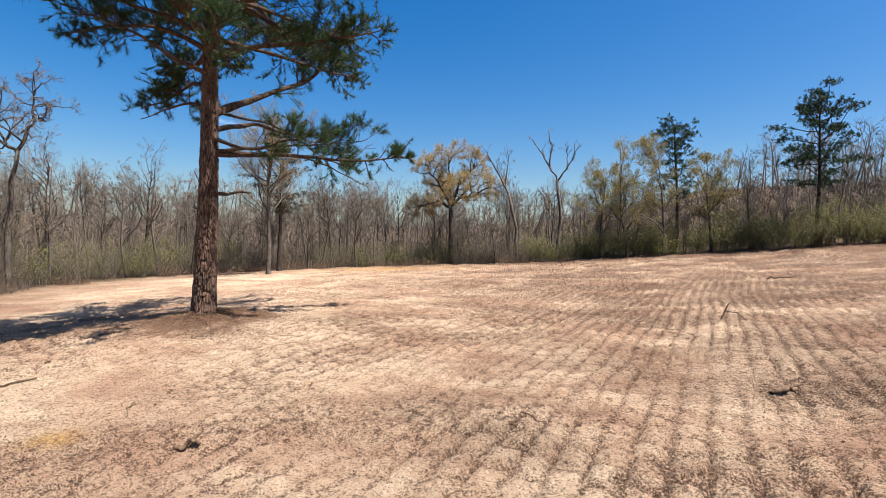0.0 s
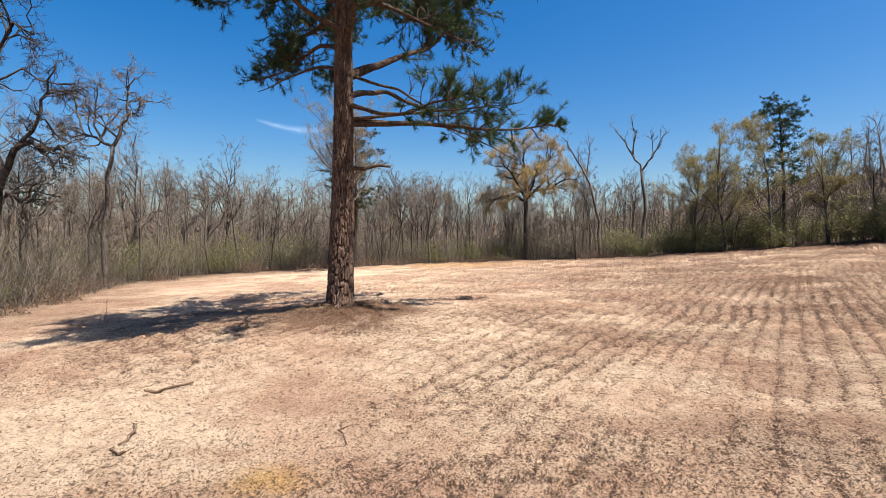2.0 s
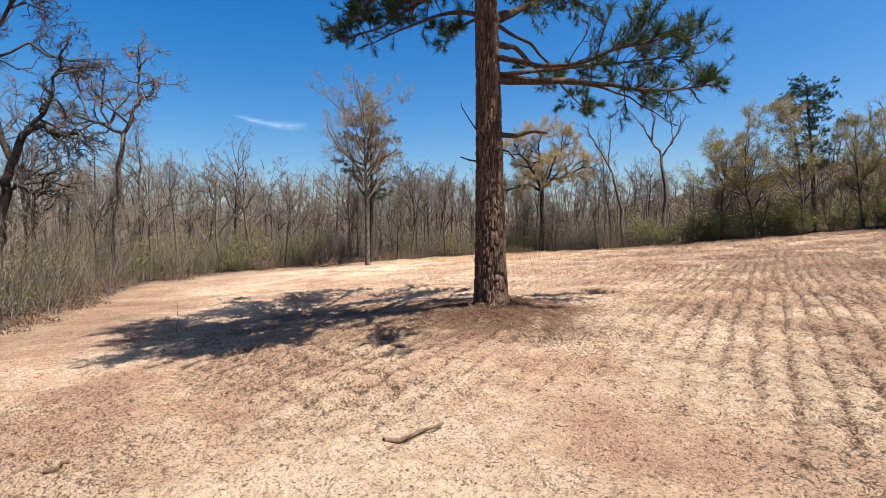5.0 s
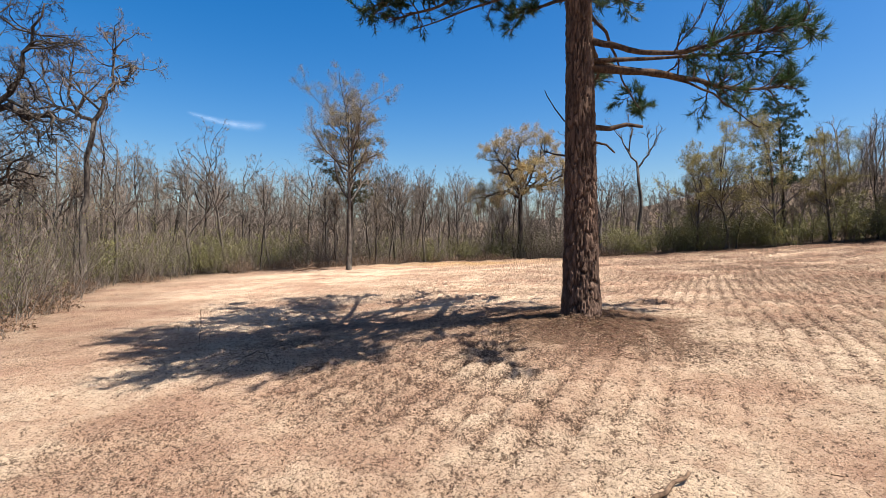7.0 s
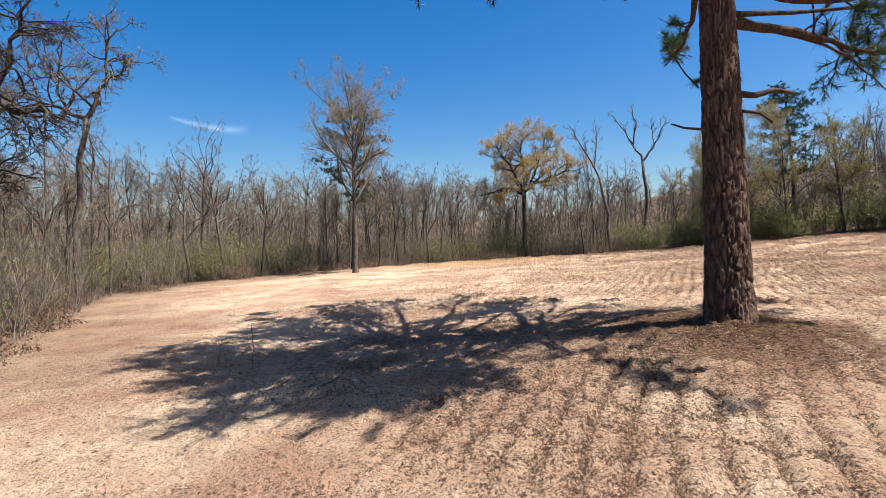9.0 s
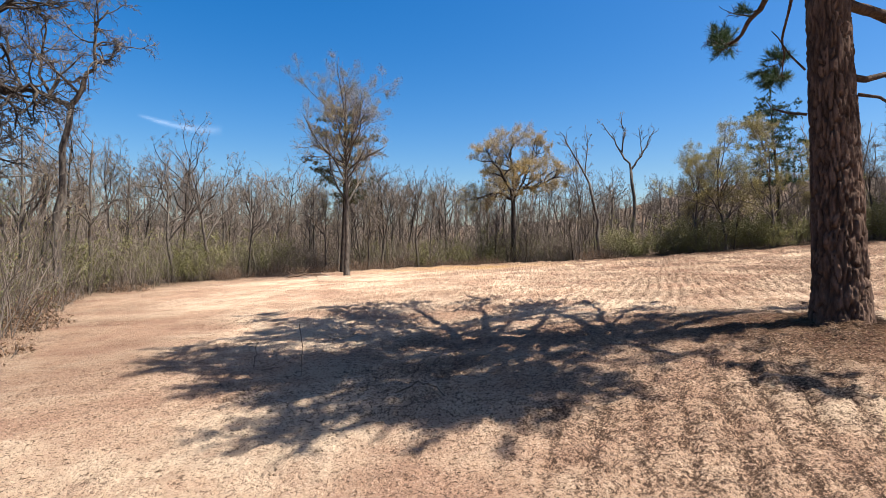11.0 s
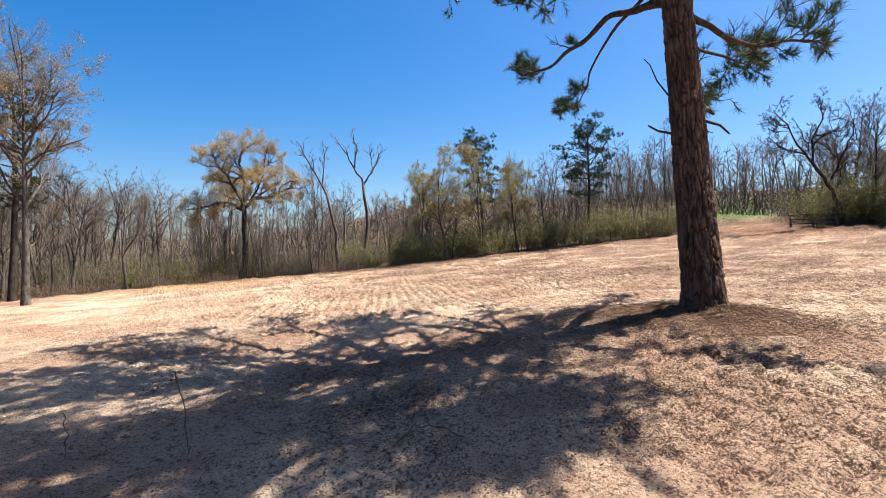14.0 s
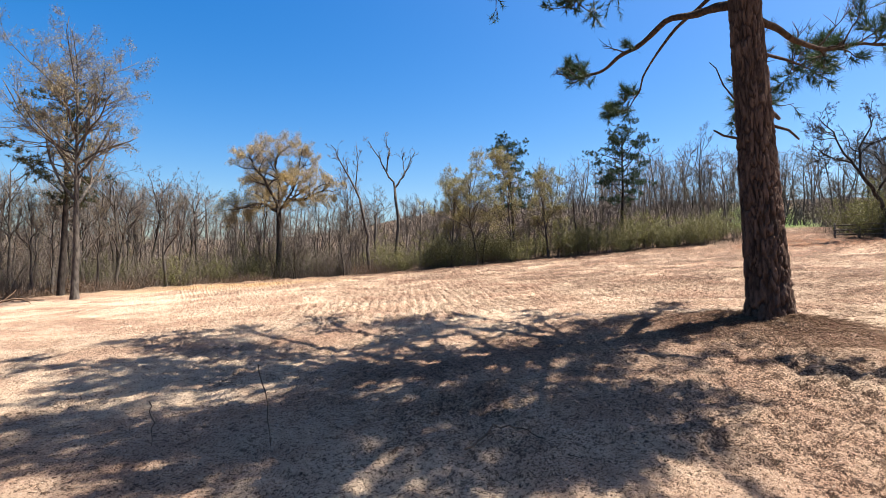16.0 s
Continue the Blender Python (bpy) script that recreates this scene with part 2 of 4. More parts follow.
def surface(x, y):
    return land(x, y) + relief(np.asarray(x, float), np.asarray(y, float)) + heap(x, y)


def axis(lo, hi, stepsize, grow_lo, grow_hi):
    """Grid lines: even from lo to hi, then wider and wider to the horizon."""
    mid = list(np.arange(lo, hi, stepsize))
    wings = []
    for start, way, grow in ((lo, -1, grow_lo), (mid[-1], 1, grow_hi)):
        out, d, v = [], stepsize, start
        while abs(v) < 2600:
            d *= grow if abs(v) < 48 else 1.25
            v += way * d
            out.append(v)
        wings.append(out)
    return np.array(wings[0][::-1] + mid + wings[1])


def quad_mesh(name, verts, faces, mat, smooth=True):
    me = bpy.data.meshes.new(name)
    me.from_pydata(verts, [], faces)
    me.materials.append(mat)
    if smooth:
        me.polygons.foreach_set("use_smooth", [True] * len(me.polygons))
    me.update()
    return me


def make_ground():
    xs, ys = axis(-13.4, 4.4, 0.029, 1.07, 1.011), axis(3.0, 10.8, 0.042, 1.12, 1.0125)
    gx, gy = np.meshgrid(xs, ys)
    fade = np.exp(-np.clip(np.hypot(gx + 5, gy - 12) - 45, 0, None) / 15)
    z = land(gx, gy) + relief(gx, gy) * fade + heap(gx, gy)
    out = outside(gx, gy)
    z = np.where(out > 0, land(gx, gy) + 0.10 * (fbm(gx * 1.3, gy * 1.3, 60, 3) - 0.3) * fade, z)
    nx, ny = len(xs), len(ys)
    idx = np.arange(nx * ny).reshape(ny, nx)
    faces = np.stack([idx[:-1, :-1], idx[:-1, 1:], idx[1:, 1:], idx[1:, :-1]], -1).reshape(-1, 4)
    me = bpy.data.meshes.new("ground")
    me.vertices.add(nx * ny)
    me.vertices.foreach_set("co", np.stack([gx, gy, z], -1).ravel())
    me.loops.add(faces.size)
    me.loops.foreach_set("vertex_index", faces.ravel().astype(np.int32))
    me.polygons.add(len(faces))
    me.polygons.foreach_set("loop_start", np.arange(0, faces.size, 4, dtype=np.int32))
    me.polygons.foreach_set("use_smooth", np.ones(len(faces), bool))
    me.update()
    me.validate()
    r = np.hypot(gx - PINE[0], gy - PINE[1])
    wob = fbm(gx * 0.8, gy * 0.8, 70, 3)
    ga, gc = (gx - 30.5) * 0.8 + (gy - 30.5) * 0.6, -(gx - 30.5) * 0.6 + (gy - 30.5) * 0.8
    gate = np.exp(-((gc / 3.2) ** 2)) * step(-5, -1, ga) * (1 - step(10, 14, ga))
    layers = {
        # broken soil, plus shade of track grooves and pine painted as browner soil
        "crumbly_dark": 0.36 * crumbly_dark(gx, gy) + 0.55 * pine_shade(gx, gy) * fbm(gx * 1.7, gy * 1.7, 77, 4) * 1.6 + 0.85 * tread(gx, gy) * (1 - pads(gx, gy)) + 0.48 * step(0, 10, gx + 0.15 * gy) * step(0.2, 0.62, fbm(gx * 0.45, gy * 0.8, 83, 4)),
        # pine's shade painted first, then damp soil, the pine's foot and wood edge
        "damp_and_shade": 0.42 * pine_shade(gx, gy) * step(0.3, 0.6, fbm(gx * 1.1, gy * 1.1, 78, 4)) + 0.46 * step(0.34, 0.58, fbm(gx * 0.5 + 7, gy * 0.9, 80, 5)) * step(-2.0, 7.0, gx + 4 + 0.2 * gy) + 0.8 * (1 - step(0.8, 1.8, r + 1.4 * (wob - 0.5))) * step(0.2, 0.55, fbm(gx * 3, gy * 3, 75, 3) + 0.12) + 0.5 * step(-4, -0.5, out + 3 * wob),
        "yellow": 0.85 * np.exp(-(((gx + 10.5) / 5.5) ** 2 + ((gy - 41.5) / 3.4) ** 2)) * step(0.1, 0.5, wob) + 0.8 * np.exp(-(((gx + 4.49) / 0.28) ** 2 + ((gy - 4.46) / 0.2) ** 2)),
        "clay": 0.8 * step(0.25, 0.55, wob) * np.exp(-((ga + 2.5) / 4.0) ** 2 - (gc / 5.5) ** 2),
        "litter": step(-1.2, 1.5, out + 2.0 * (wob - 0.5)) * (1 - np.clip(gate * 1.6, 0, 1)),
        "grass": np.exp(-((gc / 7) ** 4)) * step(7, 10, ga + 1.5 * wob) * (1 - step(34, 45, ga)),
    }
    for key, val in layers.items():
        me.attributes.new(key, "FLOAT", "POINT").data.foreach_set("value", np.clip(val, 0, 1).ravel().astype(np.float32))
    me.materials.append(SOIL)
    return tagged(new("ground", me), "bare tan graded soil with crawler tracks", "ground", kind="structure")


make_ground()


# ---- tree building ----
class Buf:
    """Vertices and faces of one mesh in the making."""

    def __init__(self):
        self.v, self.f = [], []

    def tube(self, pts, radii, sides):
        pts = [Vector(p) for p in pts]
        base, n = len(self.v), len(pts)
        d0 = (pts[1] - pts[0]).normalized()
        side = d0.cross(Vector((0.31, 0.77, 0.55))).normalized()
        for k, p in enumerate(pts):
            d = (pts[min(k + 1, n - 1)] - pts[max(k - 1, 0)]).normalized()
            side = (side - d * side.dot(d)).normalized()
            up = d.cross(side)
            for j in range(sides):
                a = 2 * math.pi * j / sides
                self.v.append(p + radii[k] * (math.cos(a) * side + math.sin(a) * up))
        for k in range(n - 1):
            for j in range(sides):
                a, b = base + k * sides + j, base + k * sides + (j + 1) % sides
                self.f.append((a, b, b + sides, a + sides))
        self.f.append(tuple(base + (n - 1) * sides + j for j in range(sides)))

    def blade(self, p, d, length, width):
        side = d.cross(Vector((random.uniform(-1, 1), random.uniform(-1, 1), random.uniform(-1, 1)))).normalized() * width
        k = len(self.v)
        self.v += [p - side, p + side, p + d * length]
        self.f.append((k, k + 1, k + 2))

    def leaf(self, p, size):
        a = Vector((random.gauss(0, 1), random.gauss(0, 1), random.gauss(0, 1))).normalized()
        b = a.cross(Vector((random.gauss(0, 1), random.gauss(0, 1), random.gauss(0, 1)))).normalized()
        k = len(self.v)
        self.v += [p - a * size, p + b * size * 0.5, p + a * size, p - b * size * 0.5]
        self.f.append((k, k + 1, k + 2, k + 3))

    def mesh(self, name, mat, smooth=True):
        return quad_mesh(name, self.v, self.f, mat, smooth)


def wander(rng, p, d, length, segs, wob, up=0.0):
    pts, q, d = [Vector(p)], Vector(p), Vector(d).normalized()
    for _ in range(segs):
        d = (d + Vector((rng.gauss(0, wob), rng.gauss(0, wob), rng.gauss(0, wob) + up))).normalized()
        q = q + d * length / segs
        pts.append(q.copy())
    return pts


def along(pts, t):
    k = min(int(t * (len(pts) - 1)), len(pts) - 2)
    f = t * (len(pts) - 1) - k
    return pts[k].lerp(pts[k + 1], f), (pts[k + 1] - pts[k]).normalized()


def sideways(rng, d, angle):
    r = Vector((rng.gauss(0, 1), rng.gauss(0, 1), rng.gauss(0, 1)))
    s = (r - d * r.dot(d)).normalized()
    return (d * math.cos(angle) + s * math.sin(angle)).normalized()


def branch_out(rng, wood, twigs, tips, pts, r, length, level, spec):
    """Boughs, branches and twigs of a bare tree, level by level."""
    count, ratio, angle, wob, up, sides, segs = spec[level]
    for _ in range(count):
        t = rng.uniform(0.25 if level else spec["clear"], 1.0)
        p, d = along(pts, t)
        ln = length * ratio * rng.uniform(0.6, 1.15) * (1.15 - 0.45 * t)
        rr = max(r * (1.05 - 0.75 * t) * 0.62, spec["thin"])
        child = wander(rng, p, sideways(rng, d, angle * rng.uniform(0.6, 1.25)), ln, segs, wob, up)
        if sides == 0:
            for _ in range(spec["sprays"]):
                twigs.blade(p.lerp(child[-1], rng.uniform(0, 0.6)), sideways(rng, (child[-1] - p).normalized(), 0.5), ln * rng.uniform(0.5, 1.0), spec["thin"] * 0.8)
            tips.append((child[-1], child[1]))
            continue
        end = max(rr * 0.35, spec["thin"] * 0.6)
        radii = [rr + (end - rr) * k / segs for k in range(segs + 1)]
        (wood if level == 0 else twigs).tube(child, radii, sides)
        if level + 1 in spec:
            branch_out(rng, wood, twigs, tips, child, rr, ln, level + 1, spec)
        else:
            for _ in range(spec["sprays"]):
                q, dd = along(child, rng.uniform(0.2, 1.0))
                twigs.blade(q, sideways(rng, dd, 0.7), ln * rng.uniform(0.35, 0.8), spec["thin"] * 0.75)
            tips.append((child[-1], along(child, 0.6)[0]))


def part(name, me, parent, label=""):
    ob = new(name, me)
    ob.parent = parent
    return tagged(ob, label) if label else ob


def bare_tree(name, label, seed, height, trunk_r, spec, bark, lean=(0, 0), buds=0, bud_size=0.05, bud_mat=None, trunk_wob=0.035, group="", reach=0.86):
    rng = random.Random(seed)
    random.seed(seed)
    wood, twigs, tips = Buf(), Buf(), []
    trunk = wander(rng, (0, 0, -0.3), (lean[0], lean[1], 1), height * reach, 12, trunk_wob, 0.02)
    radii = [trunk_r * (1.0 - 0.82 * (k / 12)) * (1.35 if k == 0 else 1) for k in range(13)]
    wood.tube(trunk, radii, 8)
    branch_out(rng, wood, twigs, tips, trunk, trunk_r, height, 0, spec)
    root = tagged(new(name), label, "tree", group)
    part("trunk", wood.mesh("trunk", bark), root)
    part("crown", twigs.mesh("crown", TWIG_BARK), root)
    if buds:
        leaf = Buf()
        for a, b in tips:
            for _ in range(buds):
                c = a.lerp(b, rng.random()) + Vector((rng.gauss(0, 0.12), rng.gauss(0, 0.12), rng.gauss(0, 0.12)))
                leaf.leaf(c, bud_size * rng.uniform(0.6, 1.3))
        part("foliage", leaf.mesh("foliage", bud_mat or BUDS, False), root)
    return root


def plant(ob, x, y, scale=1.0, turn=0.0, sink=0.0):
    ob.location = (x, y, float(land(x, y)) - sink)
    ob.rotation_euler = (0, 0, turn)
    ob.scale = (scale,) * 3
    return ob


def again(ob, x, y, scale, turn):
    c = copy_thing(ob, Matrix.Translation((x, y, float(land(x, y)))) @ Matrix.Rotation(turn, 4, "Z"))
    c.scale = (scale,) * 3
    return c


# ---- the big pine ----
LEAN, LEAN_X = 0.055, -0.017


def bark_trunk(height, r0, seed):
    """Trunk with raised bark plates."""
    rows, cols = 560, 132
    zs = np.concatenate([np.linspace(-0.25, 6.0, 470), np.linspace(6.0, height, rows - 470 + 1)[1:]])
    a = np.linspace(0, 2 * np.pi, cols, endpoint=False)
    zz, aa = np.meshgrid(zs, a, indexing="ij")
    taper = r0 * (1 - 0.80 * (np.clip(zz, 0, None) / 13.5) ** 0.9) + 0.055 * np.exp(-np.clip(zz + 0.1, 0, None) / 0.28) * (1 + 0.35 * np.cos(5 * aa + 0.7))
    u, v = aa / (2 * np.pi) * 27, zz / 0.24
    best, second = np.full(u.shape, 9.0), np.full(u.shape, 9.0)
    wu, wv = u + 0.8 * (value_noise(u * 1.5, v * 1.1, 3) - 0.5), v + 1.2 * (value_noise(u * 1.1, v * 0.8, 4) - 0.5)
    for di in (-1, 0, 1):
        for dj in (-1, 0, 1):
            ci, cj = np.floor(wu) + di, np.floor(wv) + dj
            px, py = ci + hash01(np.mod(ci, 27), cj, seed), cj + hash01(np.mod(ci, 27), cj, seed + 5)
            d = np.hypot(wu - px, (wv - py) * 0.8)
            second = np.minimum(second, np.maximum(best, d))
            best = np.minimum(best, d)
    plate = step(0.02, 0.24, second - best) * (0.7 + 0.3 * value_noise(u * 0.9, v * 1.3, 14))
    flake = fbm(u * 2.6, v * 3.4, 8, 4)
    rr = taper + (0.040 * plate + 0.040 * flake - 0.042) * np.clip(taper / r0 + 0.1, 0.3, 1.1)
    lean_x, lean_y = LEAN_X * zz + 0.02 * np.sin(zz * 0.6), LEAN * zz + 0.02 * np.sin(zz * 0.5)
    co = np.stack([lean_x + rr * np.cos(aa), lean_y + rr * np.sin(aa), zz], -1).reshape(-1, 3)
    idx = np.arange(rows * cols).reshape(rows, cols)
    nxt = np.roll(idx, -1, 1)
    faces = np.stack([idx[:-1], nxt[:-1], nxt[1:], idx[1:]], -1).reshape(-1, 4)
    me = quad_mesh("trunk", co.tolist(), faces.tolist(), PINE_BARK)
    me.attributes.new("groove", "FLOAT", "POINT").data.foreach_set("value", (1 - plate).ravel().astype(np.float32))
    return me


def tuft(buf, rng, p, d, needles, length, wide):
    for _ in range(needles):
        buf.blade(p, (d + 0.62 * Vector((rng.gauss(0, 1), rng.gauss(0, 1), rng.gauss(0, 1)))).normalized(), length * rng.uniform(0.6, 1.15), wide)


def pine_limb(root, rng, pts, r0, leafy, sprays, size, needles=14, wide=0.0042, bare=0.0):
    """A limb through the given points, with side branches and needle tufts from the share leafy of its length on; bare: share of twigs without needles."""
    path = []
    for a, b in zip(pts[:-1], pts[1:]):
        a, b = Vector(a), Vector(b)
        for k in range(5):
            path.append(a.lerp(b, k / 5) + Vector((rng.gauss(0, 1), rng.gauss(0, 1), rng.gauss(0, 1))) * 0.035)
    path.append(Vector(pts[-1]))
    for _ in range(2):
        path = [path[0]] + [(path[k - 1] + path[k] * 2 + path[k + 1]) / 4 for k in range(1, len(path) - 1)] + [path[-1]]
    n = len(path)
    wood, green = Buf(), Buf()
    wood.tube(path, [max(r0 * (1 - 0.80 * (k / (n - 1)) ** 0.8), 0.009) * rng.uniform(0.9, 1.1) for k in range(n)], 9)
    for _ in range(sprays):
        t = leafy + (1 - leafy) * rng.random() ** 0.75
        p, d = along(path, min(t, 0.999))
        ln = size * rng.uniform(0.45, 1.25) * (1.2 - 0.5 * t)
        sub = wander(rng, p, sideways(rng, d, rng.uniform(0.5, 1.2)) + Vector((0, 0, 0.35)), ln, 5, 0.22, 0.05)
        rs = min(r0 * 0.24, 0.02)
        wood.tube(sub, [rs, rs * 0.85, rs * 0.7, rs * 0.55, rs * 0.4, 0.004], 5)
        clad = rng.random() >= bare
        for _ in range(6):
            q, dd = along(sub, rng.uniform(0.2, 1.0))
            tw = wander(rng, q, sideways(rng, dd, 0.75), ln * rng.uniform(0.25, 0.55), 3, 0.2, 0.08)
            wood.tube(tw, [0.007, 0.006, 0.005, 0.003], 3)
            if not clad:
                wood.blade(tw[1], sideways(rng, dd, 0.8), ln * 0.3, 0.003)
                continue
            for w in (0.35, 0.6, 0.82, 1.0):
                s, e = along(tw, w * 0.999)
                tuft(green, rng, s, (e + Vector((0, 0, 0.22))).normalized(), needles, 0.15 + 0.05 * rng.random(), wide)
    limb = part("limb", wood.mesh("limb", LIMB_BARK), root)
    if green.v:
        part("foliage", green.mesh("foliage", NEEDLES, False), limb, "dark green pine needles in tufts")
    return limb


def ray_limb(az, z0, steps):
    """Points of a limb that leaves the trunk at height z0 towards the azimuth az (degrees from +x), by distance and rise."""
    c, s = math.cos(radians(az)), math.sin(radians(az))
    lean, side = LEAN * z0, LEAN_X * z0
    return [(c * 0.1 + side, s * 0.1 + lean, z0)] + [(c * r - s * o + side, s * r + c * o + lean, z0 + h) for r, h, o in steps]


def big_pine():
    rng = random.Random(11)
    random.seed(11)
    root = tagged(new("pine_tree"), "tall lone pine with furrowed reddish-brown bark in bare soil", "tree")
    root.location = (PINE[0], PINE[1], 0.0)
    part("trunk", bark_trunk(11.6, 0.245, 5), root)
    def limb(az, z0, steps, r, leafy, sprays, size, bare=0.0):
        pine_limb(root, rng, ray_limb(az, z0, steps), r, leafy, sprays, size, 14, 0.0042, bare)

    # low limbs: azimuth, height, (distance, rise, sideways), thickness, leafy from, sprays, size, share of bare sprays
    limb(29, 3.62, [(1.0, 0.08, 0), (2.0, 0.13, 0.1), (2.9, 0.10, 0.1), (3.7, 0.12, 0.1), (4.6, 0.32, 0.1)], 0.07, 0.25, 26, 0.7, 0.25)
    limb(15, 3.72, [(1.2, 0.12, 0.15), (2.4, 0.22, 0), (3.5, 0.35, -0.1)], 0.04, 0.35, 18, 0.65, 0.2)
    limb(-12, 3.98, [(0.7, -0.20, 0), (1.4, -0.28, 0.1), (2.0, -0.20, 0.0), (2.8, -0.05, 0.0)], 0.055, 0.3, 18, 0.6, 0.3)
    limb(28, 3.70, [(1.9, 0.05, 0.2), (2.5, -0.05, 0.1), (3.0, -0.32, 0.05), (3.65, -0.62, 0)], 0.034, 0.9, 2, 0.25, 1.0)
    limb(76, 4.50, [(0.7, 0.38, 0), (1.85, 0.95, 0), (3.7, 1.9, 0), (4.8, 3.0, 0.0), (5.6, 4.3, -0.1)], 0.115, 0.35, 36, 0.9, 0.15)
    limb(72, 4.15, [(0.7, 0.30, 0), (1.6, 0.52, 0.1), (2.7, 0.45, 0.1), (3.6, 0.45, 0.25), (4.6, 0.60, 0.4), (5.2, 0.95, 0.4)], 0.070, 0.38, 20, 0.6, 0.4)
    limb(64, 4.55, [(1.6, 0.1, 0), (2.6, -0.05, 0.1), (3.3, -0.4, 0.1), (4.0, -0.6, 0.0), (4.8, -0.45, 0.0)], 0.034, 0.55, 12, 0.45, 0.2)
    limb(156, 4.72, [(0.7, 0.15, 0), (1.5, 0.08, 0.1), (2.9, 0.02, 0)], 0.045, 0.25, 4, 0.35, 0.6)
    limb(140, 5.15, [(0.9, 0.28, 0), (1.9, 0.30, 0.1), (2.8, 0.10, 0.3), (3.7, 0.05, 0.6)], 0.062, 0.22, 28, 0.7)
    limb(120, 4.7, [(0.6, 0.1, 0), (1.2, 0.25, 0.1), (1.8, 0.3, 0)], 0.04, 0.3, 9, 0.5)
    limb(186, 6.0, [(1.0, 0.45, 0), (2.2, 0.55, 0.1), (3.3, 0.35, 0)], 0.07, 0.35, 26, 0.85)
    limb(238, 5.4, [(0.9, 0.25, 0), (1.8, 0.5, 0.1), (2.8, 0.6, 0)], 0.06, 0.5, 14, 0.7)
    limb(302, 5.2, [(1.2, 0.2, 0), (2.4, 0.35, 0.1), (3.5, 0.3, 0)], 0.055, 0.36, 18, 0.6)
    stub = Buf()
    stub.tube(ray_limb(12, 2.75, [(0.45, -0.02, 0), (0.7, 0.05, 0), (0.95, 0.03, 0.02)]), [0.05, 0.036, 0.03, 0.024], 8)
    part("broken_branch", stub.mesh("broken_branch", LIMB_BARK), root, "short snapped-off dead branch stub")
    for az, z0, steps, r in ((148, 2.35, [(0.28, 0.04, 0), (0.42, 0.10, 0.05)], 0.018), (150, 2.85, [(0.25, 0.2, 0), (0.36, 0.4, 0.05), (0.42, 0.5, 0)], 0.012), (-34, 2.5, [(0.28, -0.06, 0), (0.40, -0.18, 0)], 0.02)):
        dead = Buf()
        pts = ray_limb(az, z0, steps)
        dead.tube([Vector(p) + Vector((math.cos(radians(az)), math.sin(radians(az)), 0)) * 0.12 for p in pts], [r * (1 - 0.2 * k) for k in range(len(pts))], 6)
        part("dead_branch", dead.mesh("dead_branch", LIMB_BARK), root, "thin dead branch on the trunk")
    # upper crown: it reaches farthest over the field behind and barely over the near side
    turns = (-6, 32, 54, 86, 114, 130, 156, 187, 212, 240, 285, 330, 354)
    reaches = (4.9, 4.2, 5.6, 7.6, 7.0, 6.2, 4.0, 2.8, 2.7, 2.7, 2.0, 2.0, 4.4)
    for k in range(40):
        z0 = 5.9 + 5.0 * (k / 39)
        az = (137.5 * k + rng.uniform(-20, 20)) % 360
        reach = float(np.interp(az if az < 354 else az - 360, turns, reaches)) * rng.uniform(0.72, 1.05) * min(1.0, 1.0 - 0.16 * (z0 - 8.2))
        rise = rng.uniform(0.2, 0.7)
        pine_limb(root, rng, ray_limb(az, z0, [(reach * 0.35, rise * 0.6, 0), (reach * 0.7, rise, rng.uniform(-0.3, 0.3)), (reach, rise + 0.2, 0)]), 0.075 - 0.001 * k, 0.26, int(6 + 4.2 * reach), 1.0, 9, 0.0085)
    for az, z0, far in ((84, 7.4, 7.4), (97, 8.0, 7.2), (112, 8.4, 6.9), (128, 9.0, 6.3), (208, 7.0, 2.8), (234, 7.4, 2.6), (244, 7.0, 3.2), (258, 6.3, 2.6), (186, 9.2, 3.0), (170, 9.8, 3.2), (268, 6.3, 2.5), (278, 6.0, 2.2)):
        pine_limb(root, rng, ray_limb(az, z0, [(far * 0.4, 0.3, 0), (far * 0.75, 0.5, 0.2), (far, 0.7, 0)]), 0.09 if far > 5 else 0.06, 0.38, 32, 1.0, 9, 0.0085)
    return root


big_pine()


# ---- the other trees ----
def spec_for(clear, n0, n1, n2, thin, ratio=0.36, up=0.05, wob=0.16, sprays=3, angle=0.85, last=3):
    return {"clear": clear, "thin": thin, "sprays": sprays,
            0: (n0, ratio, angle, wob, up, 5, 6), 1: (n1, 0.42, 0.75, wob * 1.1, up * 0.8, 4, 4), 2: (n2, 0.45, 0.7, wob, up, last, 2)}


def tall(x):
    """The wood stands tallest on the low side of the field."""
    return float(0.97 - 0.16 * step(-18, -2, x) - 0.24 * step(4, 18, x) + 0.38 * step(31, 36, x))


def woodland_spots(seed, count, near, deep, thin, gate_half, low):
    """Random spots among the trees, from near to deep metres past the edge of the field, thinning out inwards."""
    rs = np.random.RandomState(seed)
    found = []
    while len(found) < count:
        x, y = rs.uniform(-96, 104, 4000), rs.uniform(low, 118, 4000)
        o = outside(x, y)
        keep = (o > near) & (o < deep) & (rs.rand(4000) < (1 - (np.clip(o, near, deep) - near) / (deep - near)) ** thin)
        found += [(float(u), float(v), float(w)) for u, v, w in zip(x[keep], y[keep], o[keep]) if not in_gate(u, v, gate_half)]
    return found[:count]


SINGLES = [(-18.1, 36.2, 5.5), (-6.3, 52.5, 7.0), (4.6, 52.5, 3.0), (0.6, 48.3, 2.5), (14.4, 46.6, 3.2), (22.4, 41.0, 4.5), (11.2, 45.5, 4.5), (-25.6, 23.2, 3.6), (-24.6, 17.0, 3.6)]


